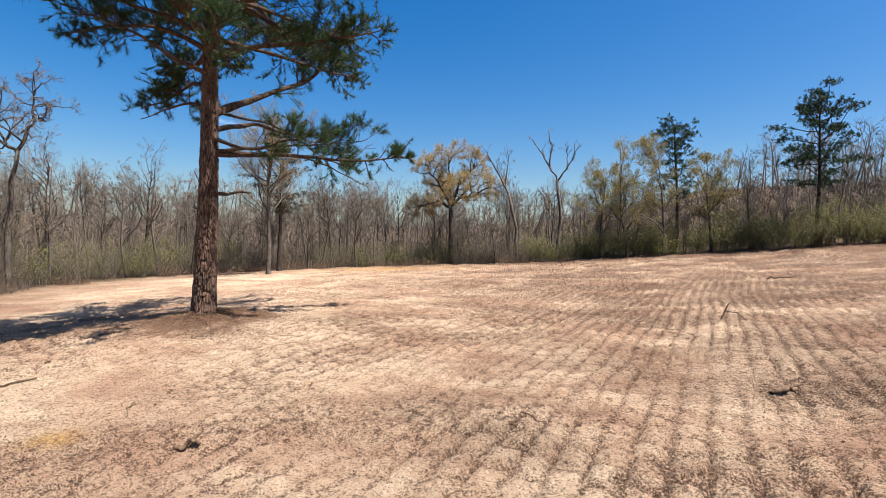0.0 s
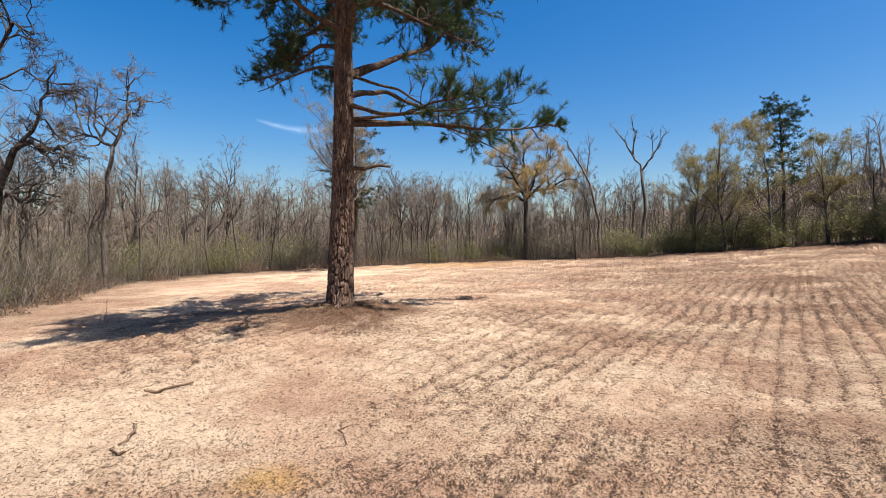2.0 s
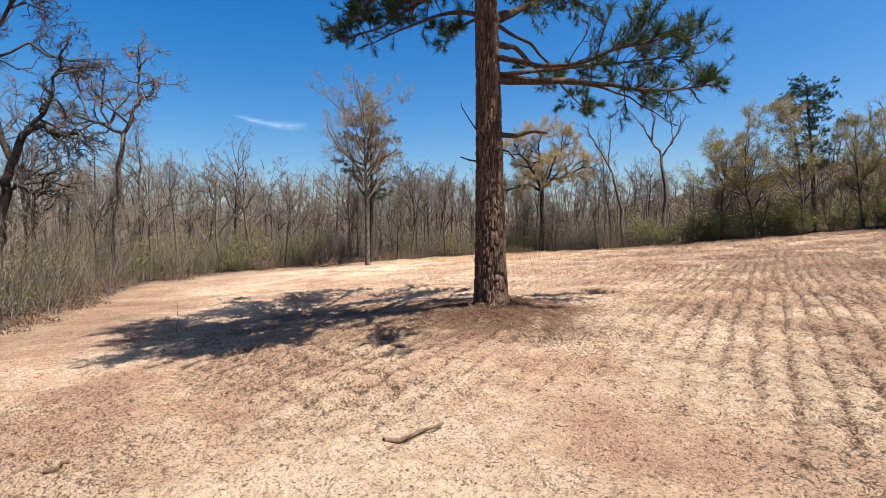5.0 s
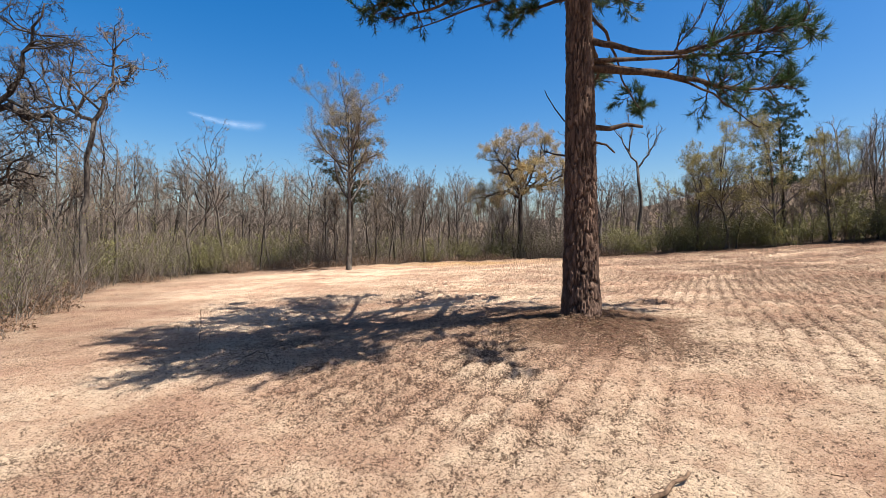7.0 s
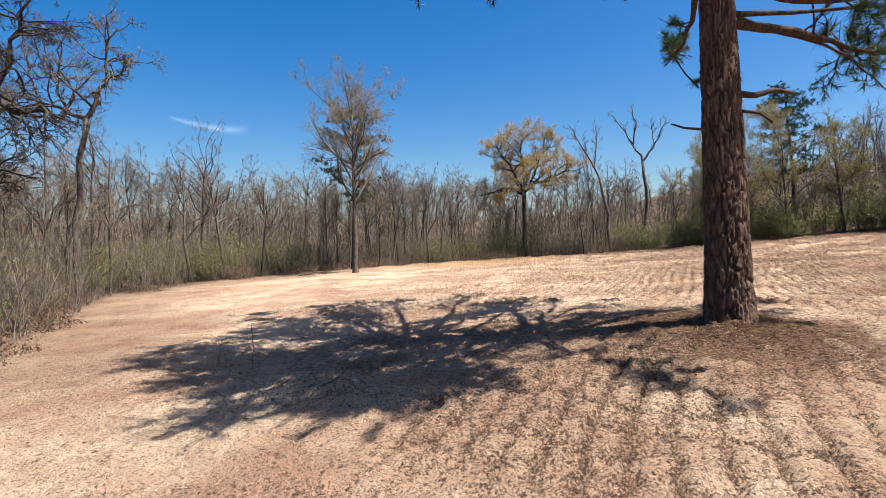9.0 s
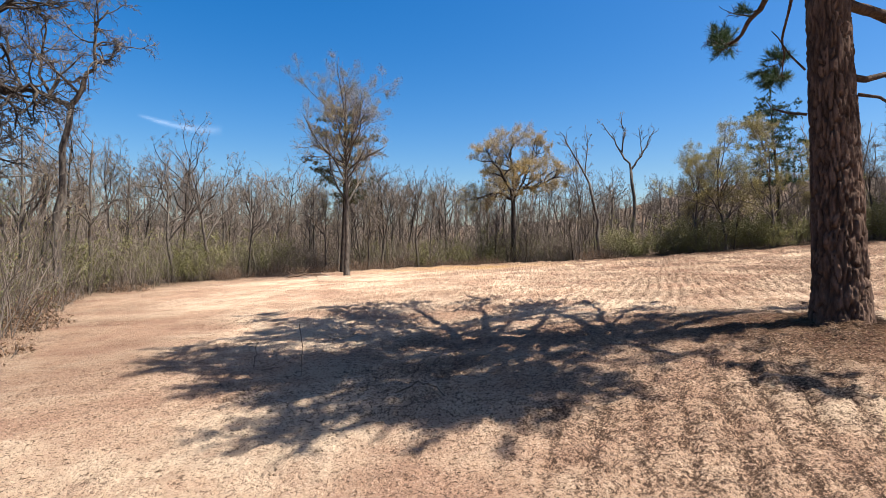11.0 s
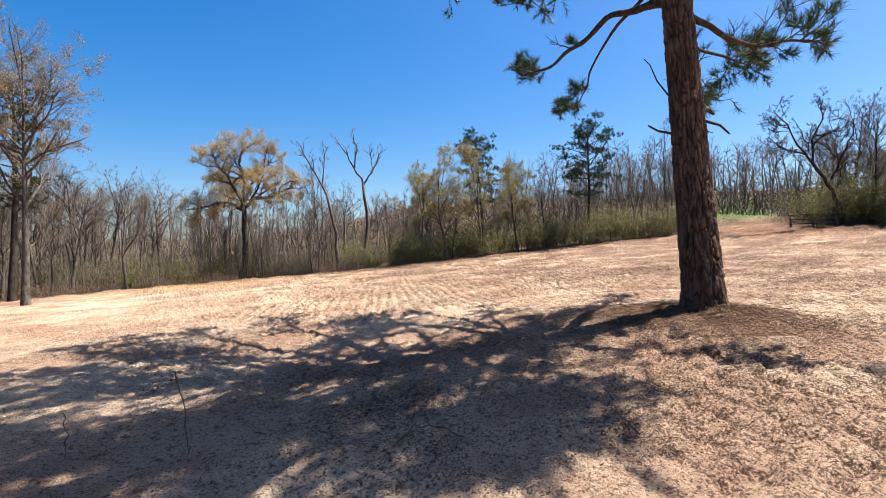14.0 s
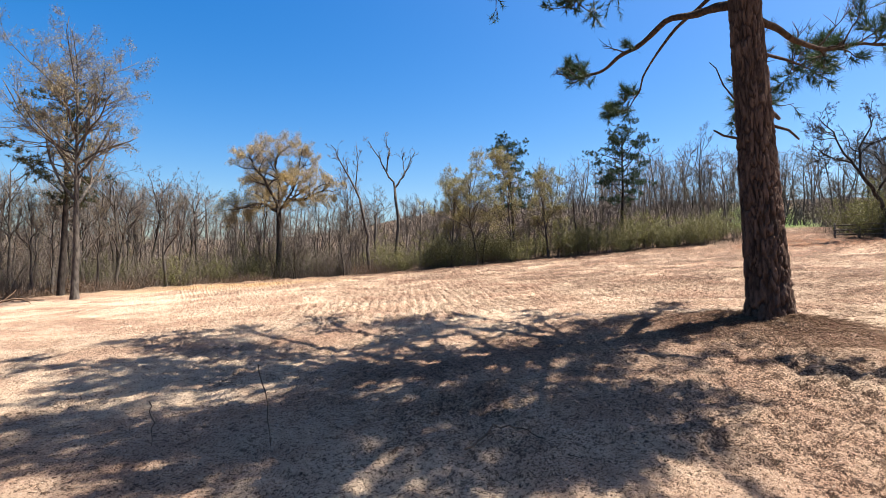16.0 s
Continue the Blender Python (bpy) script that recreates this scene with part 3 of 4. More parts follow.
def hides_single(x, y):
    """Whether a tree here would stand before one of the trees that stand out, seen from the field."""
    for ex, ey in ((-1, 0.5), (-6, 2.5), (-9.5, 4.3)):
        for sx, sy, half in SINGLES:
            dx, dy = sx - ex, sy - ey
            n = math.hypot(dx, dy)
            a, c = ((x - ex) * dx + (y - ey) * dy) / n, abs(((x - ex) * dy - (y - ey) * dx) / n)
            if a < n + 2.5 and c < half * 0.8 * a / n:
                return True
    return False


def make_woods():
    """Bare hardwoods along the edge, and the wood behind them."""
    kinds = []
    for k in range(11):
        h = (9.5, 11.5, 7.5, 12.0, 10.5, 8.0, 11.0, 10.0, 12.5, 9.0, 11.0)[k]
        sp = spec_for((0.30, 0.45, 0.22, 0.42, 0.35, 0.25, 0.40, 0.30, 0.48, 0.25, 0.35)[k], 11 + k % 3, 7, 6, 0.008, 0.30 + 0.04 * (k % 4), 0.10 + 0.03 * (k % 3),
                      0.15 + 0.04 * (k % 4), 6, 0.55 + 0.08 * (k % 4), 0)
        kinds.append(bare_tree("bare_tree", "slender leafless grey hardwood at the edge of the wood", 100 + k, h, 0.09 + 0.02 * (k % 4), sp,
                               GREY_BARK if k % 3 else DARK_BARK, (0.06 * (k % 3 - 1), 0.03 * (k % 4 - 1.5)), 2 if k % 4 == 1 else 0, 0.035, BUDS, 0.035 + 0.02 * (k % 3), "bare hardwoods"))
    rng = random.Random(77)
    used = set()
    for x, y, _ in woodland_spots(3, 250, 0.6, 24, 1.1, 5.5, 9):
        low = hides_single(x, y)
        if low and x < -12:
            continue
        j = rng.randrange(len(kinds))
        sc, turn = (0.45 + 0.15 * rng.random() if low else 0.52 + 0.56 * rng.random() ** 0.8) * tall(x), rng.uniform(0, 6.28)
        if x < -12:
            sc = min(sc, 0.80)
        if j not in used:
            used.add(j)
            plant(kinds[j], x, y, sc, turn)
        else:
            again(kinds[j], x, y, sc, turn)
    # the wood farther back, one mass
    far, farrng = Buf(), random.Random(5)
    random.seed(5)
    spots = woodland_spots(4, 850, 8, 66, 0.25, 3.5, 4)
    base = land(np.array([q[0] for q in spots]), np.array([q[1] for q in spots])).tolist()
    for (x, y, _), z in zip(spots, base):
        h = farrng.uniform(5.5, 9.8) * tall(x)
        trunk = wander(farrng, (x, y, z - 0.3), (farrng.gauss(0, 0.06), farrng.gauss(0, 0.06), 1), h, 5, 0.08, 0.03)
        far.tube(trunk, [0.13, 0.11, 0.09, 0.07, 0.045, 0.02], 4)
        for _ in range(12):
            t = farrng.uniform(0.25, 1)
            q, d = along(trunk, t)
            b = wander(farrng, q, sideways(farrng, d, 0.9), h * 0.33 * (1.2 - 0.6 * t), 3, 0.3, 0.07)
            far.tube(b, [0.04, 0.03, 0.02, 0.012], 3)
            for _ in range(12):
                q2, d2 = along(b, farrng.uniform(0.2, 1))
                far.blade(q2, sideways(farrng, d2, 0.8), farrng.uniform(0.4, 1.4), 0.014)
    spots = woodland_spots(6, 20000, 3.5, 56, 0.6, 3.0, 6)
    base = land(np.array([q[0] for q in spots]), np.array([q[1] for q in spots])).tolist()
    for (x, y, o), z in zip(spots, base):
        q = Vector((x, y, z - 0.1))
        up = Vector((farrng.gauss(0, 0.4), farrng.gauss(0, 0.4), 1)).normalized()
        h = (0.6 + 3.4 * farrng.random() ** 1.5) * tall(x)
        wide = 1.0 + min(o, 30) / 12
        far.blade(q, up, h, farrng.uniform(0.010, 0.026) * wide)
        for _ in range(4):
            far.blade(q + up * h * farrng.uniform(0.2, 0.8), sideways(farrng, up, 1.0), h * farrng.uniform(0.3, 0.6), 0.010 * wide)
    ob = new("far_woods", far.mesh("far_woods", TWIG_BARK))
    tagged(ob, "hazy grey-brown leafless wood behind the field", "woods", kind="stuff")


make_woods()


def shrub(seed, width, height, leaves, leaf_mat, label, stems=24, twigs=8, leaf_size=0.05, lean=0.22):
    rng = random.Random(seed)
    random.seed(seed)
    wood, leaf = Buf(), Buf()
    for _ in range(stems):
        a, r = rng.uniform(0, 6.28), width * 0.5 * rng.random() ** 0.6
        p = Vector((math.cos(a) * r, math.sin(a) * r, -0.15))
        st = wander(rng, p, (rng.gauss(0, lean), rng.gauss(0, lean), 1), height * (0.35 + 0.75 * rng.random()), 4, 0.12, 0.02)
        wood.tube([Vector((0, 0, -0.3))] + st, [0.016, 0.016, 0.013, 0.010, 0.007, 0.003], 3)
        for _ in range(twigs):
            q, d = along(st, rng.uniform(0.15, 1.0))
            dd = sideways(rng, d, rng.uniform(0.4, 1.0))
            ln = height * rng.uniform(0.12, 0.30)
            wood.blade(q, dd, ln, 0.006)
            for _ in range(leaves):
                c = q + dd * ln * rng.uniform(0.2, 1.1) + Vector((rng.gauss(0, 0.07), rng.gauss(0, 0.07), rng.gauss(0, 0.07)))
                leaf.blade(c, Vector((rng.gauss(0, 1), rng.gauss(0, 1), rng.gauss(0, 1))).normalized(), leaf_size * rng.uniform(0.7, 1.5), leaf_size * 0.32)
    root = tagged(new("shrub"), label, "shrub", "undergrowth along the wood")
    part("brushwood", wood.mesh("brushwood", TWIG_BARK), root)
    if leaf.v:
        part("foliage", leaf.mesh("foliage", leaf_mat, False), root)
    return root


def make_brush():
    green = [shrub(300 + k, 2.8, (2.6, 3.2, 2.2, 3.6)[k], 16, BRUSH_LEAF, "olive-green leafing shrub in dense undergrowth", 24, 8, 0.095) for k in range(4)]
    pale = [shrub(310 + k, 2.6, (2.4, 3.0, 3.6)[k], 6, PALE_LEAF, "wispy thicket of grey stems with small yellow-green leaves", 30, 8, 0.044, 0.2) for k in range(3)]
    grey = [shrub(320 + k, 2.4, (2.8, 3.6, 2.0)[k], 1, DEAD_LEAF, "bare grey-brown brush with few dead leaves", 36, 10, 0.05) for k in range(3)]
    dead = [shrub(330 + k, 1.8, (0.8, 1.1)[k], 4, DEAD_LEAF, "low heap of brown dead brush at the field edge", 26, 7, 0.06, 0.6) for k in range(2)]
    for k in range(16):
        x, y = 33.5 + 0.35 * k + 1.2 * (k % 3), 27.0 - 0.75 * k
        again(green[k % 4], x, y, 1.15 + 0.1 * (k % 4), k * 1.3)
    rng = random.Random(9)
    used = set()
    spots = [(x, y, 0) for x, y, _ in woodland_spots(8, 310, 0.7, 8.5, 1.3, 3.2, 9)]
    spots += [(x, y, 1) for x, y, _ in woodland_spots(15, 70, -0.2, 1.2, 0.5, 4.0, 9) if x < 2]
    for x, y, low in spots:
        roll = rng.random()
        if low:
            pool = dead
        elif x > 2:
            pool = green if roll < 0.80 else (pale if roll < 0.9 else grey)
        else:
            pool = green if roll < 0.16 and (x > -14 or y > 27) else (pale if roll < 0.58 else grey)
        j = rng.randrange(len(pool))
        sc, turn = rng.uniform(0.7, 1.15), rng.uniform(0, 6.28)
        if pool[j].name not in used:
            used.add(pool[j].name)
            plant(pool[j], x, y, sc, turn)
        else:
            again(pool[j], x, y, sc, turn)


make_brush()


def limbed_tree(name, label, seed, trunk, r0, limbs, spec, bark, buds=0, bud_size=0.05, bud_mat=None):
    """A tree with a shaped trunk and shaped main limbs: points are (side, depth, height), limbs (radius, points)."""
    rng = random.Random(seed)
    random.seed(seed)
    wood, twigs, tips = Buf(), Buf(), []

    def bend(pts, r, end, sides):
        path = []
        for a, b in zip(pts[:-1], pts[1:]):
            for k in range(3):
                path.append(Vector(a).lerp(Vector(b), k / 3) + Vector((rng.gauss(0, 1), rng.gauss(0, 1), rng.gauss(0, 0.6))) * 0.05)
        path.append(Vector(pts[-1]))
        n = len(path)
        wood.tube(path, [r + (end - r) * k / (n - 1) for k in range(n)], sides)
        return path

    bend([(trunk[0][0], trunk[0][1], -0.3)] + list(trunk[1:]), r0, r0 * 0.62, 9)
    for r, pts in limbs:
        path = bend(pts, r, r * 0.25, 7)
        ln = sum((b - a).length for a, b in zip(path[:-1], path[1:]))
        branch_out(rng, wood, twigs, tips, path, r, ln, 0, spec)
    root = tagged(new(name), label, "tree")
    part("trunk", wood.mesh("trunk", bark), root)
    part("crown", twigs.mesh("crown", TWIG_BARK if bark is GREY_BARK or buds else bark), root)
    if buds:
        leaf = Buf()
        for a, b in tips:
            for _ in range(buds):
                leaf.leaf(a.lerp(b, rng.random()) + Vector((rng.gauss(0, 0.14), rng.gauss(0, 0.14), rng.gauss(0, 0.14))), bud_size * rng.uniform(0.6, 1.3))
        part("foliage", leaf.mesh("foliage", bud_mat or BUDS, False), root)
    return root


def far_pine(label, seed, height, crown_from, width, tufts, needle_mat=None):
    rng = random.Random(seed)
    random.seed(seed)
    wood, green = Buf(), Buf()
    trunk = wander(rng, (0, 0, -0.3), (0, 0, 1), height, 8, 0.02, 0.02)
    wood.tube(trunk, [0.2 - 0.02 * k for k in range(9)], 7)
    for k in range(34):
        h = (k + 0.5) / 34
        t = crown_from + (1 - crown_from) * h
        q, d = along(trunk, min(t, 0.999))
        w = width * math.sqrt(max(0.04, 1 - (1.75 * h - 0.85) ** 2)) * rng.uniform(0.6, 1.1)
        b = wander(rng, q, (math.cos(2.4 * k), math.sin(2.4 * k), rng.uniform(0.15, 0.6)), w, 4, 0.14, 0.05)
        wood.tube(b, [0.05, 0.04, 0.03, 0.02, 0.01], 4)
        for _ in range(3):
            hub = along(b, 1 - 0.6 * rng.random() ** 1.4)[0] + Vector((rng.gauss(0, 0.25), rng.gauss(0, 0.25), rng.gauss(0, 0.12)))
            for _ in range(tufts // 4):
                c = hub + Vector((rng.gauss(0, 0.27), rng.gauss(0, 0.27), rng.gauss(0, 0.13)))
                for _ in range(15):
                    green.blade(c, (Vector((rng.gauss(0, 1), rng.gauss(0, 1), rng.gauss(0, 1) + 0.6))).normalized(), 0.24, 0.020)
    root = tagged(new("pine_tree"), label, "tree")
    part("trunk", wood.mesh("trunk", DARK_BARK), root)
    part("foliage", green.mesh("foliage", needle_mat or FAR_NEEDLES, False), root)
    return root


def single_trees():
    # slim tree alone at the near side of the sandy corner, with an evergreen close behind
    sp = spec_for(0.40, 24, 8, 6, 0.007, 0.40, 0.05, 0.16, 6, 1.0)
    plant(bare_tree("budding_tree", "slim pale-barked tree coming into tan bud at the field corner", 41, 11.8, 0.17, sp, GREY_BARK, (0.0, 0), 16, 0.034, BUDS, 0.02), -18.1, 36.2, 1.04)
    plant(far_pine("shaggy dark pine with browning lower needles behind the slim tree", 43, 11.6, 0.42, 2.5, 34, BROWN_NEEDLES), -19.5, 40.8)
    # spreading oak in golden bud
    sp = spec_for(0.15, 12, 7, 6, 0.009, 0.52, 0.05, 0.24, 4, 0.95)
    limbs = [(0.17, [(0, 0, 5.9), (-1.2, 0.2, 6.6), (-2.2, 0.3, 6.4), (-3.2, 0.3, 6.0), (-4.0, 0.2, 5.9)]), (0.17, [(0, 0, 6.1), (1.0, -0.2, 6.9), (2.4, -0.3, 7.1), (3.6, -0.2, 7.9), (4.6, 0, 8.0)]),
             (0.15, [(0, 0, 6.2), (-0.9, -0.5, 8.0), (-2.0, -0.9, 9.3), (-2.6, -1.0, 10.4)]), (0.15, [(0, 0, 6.2), (0.7, 0.6, 8.2), (1.8, 1.0, 9.6), (2.6, 1.3, 10.6)]),
             (0.14, [(0, 0, 6.2), (0.1, 0.2, 8.3), (-0.3, 0.1, 10.0), (0.1, 0, 11.4)]), (0.12, [(0, 0, 6.0), (0.8, -1.4, 7.4), (1.2, -2.6, 8.6)]), (0.12, [(0, 0, 6.0), (-0.9, 1.6, 7.4), (-1.4, 2.8, 8.8)])]
    plant(limbed_tree("oak_tree", "spreading oak with dark limbs and golden young leaves", 52, [(0, 0, 0), (0.1, 0, 3.0), (0, 0, 6.2)], 0.30, limbs, sp, DARK_BARK, 18, 0.042, GOLD_BUDS), -6.3, 52.5)
    # tall dead forked trees
    sp = spec_for(0.2, 6, 4, 3, 0.009, 0.32, 0.10, 0.24, 3, 0.7)
    limbs = [(0.10, [(-0.1, 0, 7.9), (-0.9, 0.1, 9.4), (-1.7, 0.1, 10.6), (-2.7, 0.2, 12.2)]), (0.08, [(-0.9, 0.1, 9.4), (-0.7, 0, 11.4), (-1.1, 0, 13.2)]),
             (0.10, [(-0.1, 0, 7.9), (0.8, -0.1, 9.1), (1.5, 0, 10.4), (2.1, 0.1, 11.6)]), (0.06, [(0.8, -0.1, 9.1), (0.9, 0.2, 10.6), (0.6, 0.2, 11.8)])]
    plant(limbed_tree("dead_tree", "tall dead forked tree with bare grey limbs", 61, [(0, 0, 0), (0.3, 0, 4.0), (-0.1, 0, 8.0)], 0.20, limbs, sp, GREY_BARK), 4.6, 52.5)
    limbs = [(0.09, [(-0.9, 0, 6.4), (-1.8, 0.1, 8.2), (-2.6, 0.1, 9.6), (-3.4, 0, 10.8)]), (0.06, [(-1.3, 0, 7.2), (-1.0, 0.2, 9.2), (-1.2, 0.2, 11.4)])]
    plant(limbed_tree("dead_tree", "leaning dead tree with a thin bare top", 62, [(0, 0, 0), (-0.2, 0, 3.2), (-0.9, 0, 6.5)], 0.16, limbs, sp, GREY_BARK), 0.6, 48.3)
    # pines above the brush
    plant(far_pine("dark green pine rising above the brush", 71, 11.8, 0.40, 2.3, 40), 14.4, 46.6)
    plant(far_pine("broad round-topped pine above the brush", 72, 10.7, 0.42, 3.2, 56), 22.4, 41.0)
    # budding trees in front of the first pine
    sp = spec_for(0.25, 14, 8, 6, 0.009, 0.42, 0.08, 0.18, 3, 0.9)
    for k, (x, y, h) in enumerate([(10.2, 46.5, 10.4), (12.6, 44.5, 9.6), (16.2, 43.8, 8.4), (8.0, 47.2, 8.4)]):
        plant(bare_tree("budding_tree", "rounded tree in yellow-green bud over the brush", 81 + k, h, 0.13, sp, GREY_BARK, (0, 0), 24, 0.042, GREEN_BUDS, 0.05), x, y)
    # gnarled oaks on the near side of the field
    sp = spec_for(0.12, 12, 8, 6, 0.007, 0.48, 0.02, 0.38, 6, 1.05)
    limbs = [(0.10, [(0.6, 0, 7.3), (1.0, 0.1, 8.4), (1.4, 0.1, 9.0), (1.5, 0, 10.2), (2.0, 0, 10.9)]), (0.06, [(1.4, 0.1, 9.0), (2.0, 0.1, 9.1), (2.5, 0, 9.7)]),
             (0.09, [(0.6, 0, 7.4), (-0.5, 0.3, 7.8), (-1.6, 0.4, 8.2), (-2.3, 0.5, 9.4), (-2.1, 0.4, 10.4)]), (0.065, [(-0.5, 0.3, 7.8), (-0.9, 0.2, 9.0), (-0.4, 0.1, 10.2), (-0.8, 0.1, 11.2)]),
             (0.055, [(-1.6, 0.4, 8.2), (-2.6, 0.3, 8.0), (-3.3, 0.3, 8.6), (-3.6, 0.2, 9.4)])]
    plant(limbed_tree("crooked_tree", "gnarled leafless oak with a pale trunk and twisting dark limbs", 91, [(0, 0, 0), (0.1, 0, 2.5), (0.2, 0, 5.0), (0.6, 0, 7.4)], 0.155, limbs, sp, GREY_BARK), -26.0, 23.2)
    limbs = [(0.11, [(1.4, 0, 6.2), (2.1, 0.1, 6.5), (2.7, 0.1, 6.0), (3.3, 0.2, 6.3), (3.5, 0.2, 5.7)]), (0.09, [(1.5, 0, 6.2), (2.3, 0.2, 7.2), (2.5, 0.3, 8.5), (3.1, 0.3, 9.6)]),
             (0.075, [(0.5, 0, 4.2), (1.2, -0.1, 4.4), (1.9, -0.1, 4.1), (2.4, -0.2, 4.7), (3.2, -0.2, 4.9)]), (0.11, [(0.9, 0, 5.2), (0.1, -0.2, 7.6), (0.6, -0.3, 9.6), (1.8, -0.3, 10.9), (2.8, -0.3, 10.4)]),
             (0.09, [(0.1, -0.2, 7.6), (-1.0, -0.3, 9.0), (-1.0, -0.4, 11.0), (0.2, -0.4, 12.6)])]
    plant(limbed_tree("crooked_tree", "dark leaning oak with crooked bare limbs", 92, [(0, 0, 0), (0.2, 0, 2.6), (0.5, 0, 4.2), (0.9, 0, 5.1), (1.4, 0, 6.2)], 0.19, limbs, sp, DARK_BARK), -25.0, 17.0)
    # leaning tree by the track entrance
    sp = spec_for(0.15, 9, 7, 6, 0.011, 0.46, 0.05, 0.34, 4, 0.95)
    limbs = [(0.10, [(-2.5, 0, 4.8), (-3.6, 0, 6.3), (-4.4, 0.1, 8.0), (-5.4, 0.1, 9.2)]), (0.10, [(-2.5, 0, 4.8), (-2.4, 0.2, 6.8), (-1.6, 0.2, 8.4), (-1.8, 0.1, 9.8)]),
             (0.09, [(-1.4, 0, 3.0), (-0.6, -0.2, 5.2), (0.3, -0.3, 7.0), (0.5, -0.3, 8.6)]), (0.08, [(-3.2, 0, 5.6), (-4.8, -0.2, 6.0), (-6.0, -0.2, 7.0)])]
    plant(limbed_tree("crooked_tree", "bare leaning tree beside the track entrance", 95, [(0, 0, 0), (-0.7, 0, 1.6), (-1.5, 0, 3.2), (-2.5, 0, 4.8)], 0.19, limbs, sp, DARK_BARK), 34.0, 25.2, 1.0, -0.56)
    plant(far_pine("dense dark evergreen at the field margin", 73, 12.5, 0.12, 3.2, 46), 39.5, 20.5)


single_trees()


# ---- litter on the ground ----
def scatter_spots(rs, count, heap=0.0, grooves=0.0):
    """Spots on the near field with their height; heap: share round the pine, grooves: how far they keep to hollows and broken soil."""
    x, y = rs.uniform(-16, 6, count * 6), 2.3 + 23 * rs.rand(count * 6) ** 1.6
    keep = rs.rand(count * 6) < (1 - grooves) + grooves * (0.35 + 0.65 * crumbly_dark(x, y)) * (1 - 0.95 * np.clip(1.3 * pads(x, y), 0, 1) * tread(x, y))
    x, y = x[keep][:count], y[keep][:count]
    n = int(heap * count)
    a, r = rs.uniform(0, 6.28, n), np.abs(rs.normal(0, 0.95, n)) + 0.15
    x[:n], y[:n] = PINE[0] + r * np.cos(a), PINE[1] - 0.1 + r * np.sin(a)
    return np.stack([x, y, surface(x, y)], -1).tolist()


def ground_litter():
    rng, rs = random.Random(21), np.random.RandomState(21)
    random.seed(21)
    clods, straw, bits = Buf(), Buf(), Buf()
    for x, y, z in scatter_spots(rs, 26000, 0.06, 0.8):
        r = 0.003 + 0.012 * rng.random() ** 3
        k = len(clods.v)
        for d in ((1, 0, 0), (0, 1, 0), (-1, 0, 0), (0, -1, 0), (0, 0, 1), (0, 0, -1)):
            f = r * rng.uniform(0.6, 1.4)
            clods.v.append(Vector((x + d[0] * f + rng.gauss(0, r * 0.2), y + d[1] * f + rng.gauss(0, r * 0.2), z + r * 0.3 + d[2] * f * 0.8)))
        for a, b in ((0, 1), (1, 2), (2, 3), (3, 0)):
            clods.f += [(k + a, k + b, k + 4), (k + b, k + a, k + 5)]
    for buf, count, heap, w0, w1, l0, l1 in ((straw, 16000, 0.5, 0.0012, 0.003, 0.03, 0.11), (bits, 22000, 0.06, 0.0011, 0.0034, 0.010, 0.075)):
        for x, y, z in scatter_spots(rs, count, heap, 0.55):
            a, ln, w = rng.uniform(0, 6.28), l0 + (l1 - l0) * rng.random() ** 2.5, rng.uniform(w0, w1)
            z += 0.010
            dx, dy, lift = math.cos(a) * ln, math.sin(a) * ln, max(rng.uniform(-0.1, 0.3), 0) * ln
            mid = (x + dx * 0.5 + rng.gauss(0, 0.14) * ln, y + dy * 0.5 + rng.gauss(0, 0.14) * ln, z + lift * 0.7 + 0.004)
            if ln > 0.05:
                buf.tube([(x, y, z), mid, (x + dx, y + dy, z + lift)], [w, w, w * 0.5], 3)
            else:
                buf.tube([(x, y, z), (x + dx, y + dy, z + lift)], [w * 1.3, w], 3)
    tagged(new("soil_clod_scatter", clods.mesh("soil_clod_scatter", CLOD, False)), "crumbled soil clods strewn over the graded field", "soil", kind="stuff")
    tagged(new("straw_scatter", straw.mesh("straw_scatter", STRAW)), "dry straw and pine needles strewn on the soil", "litter", kind="stuff")
    tagged(new("root_bit_scatter", bits.mesh("root_bit_scatter", STICK)), "dark broken root bits strewn on the soil", "litter", kind="stuff")


ground_litter()


def stick(label, pts, r, forks=()):
    """A stick lying on the ground through plan points (x, y, lift)."""
    wood = Buf()
    rng = random.Random(int(abs(pts[0][0]) * 1000))

    def lay(ps, rad):
        full = []
        for a, b in zip(ps[:-1], ps[1:]):
            for k in range(4):
                full.append([a[i] + (b[i] - a[i]) * k / 4 for i in range(3)])
        full.append(list(ps[-1]))
        full = [(x + rng.gauss(0, 0.01), y + rng.gauss(0, 0.01), float(surface(x, y)) + lift + rad * 0.6) for x, y, lift in full]
        wood.tube(full, [rad * (1 - 0.5 * k / len(full)) * rng.uniform(0.85, 1.15) for k in range(len(full))], 7)

    lay(pts, r)
    for f in forks:
        lay(f, r * 0.6)
    return tagged(new("stick", wood.mesh("stick", STICK)), label, "stick")


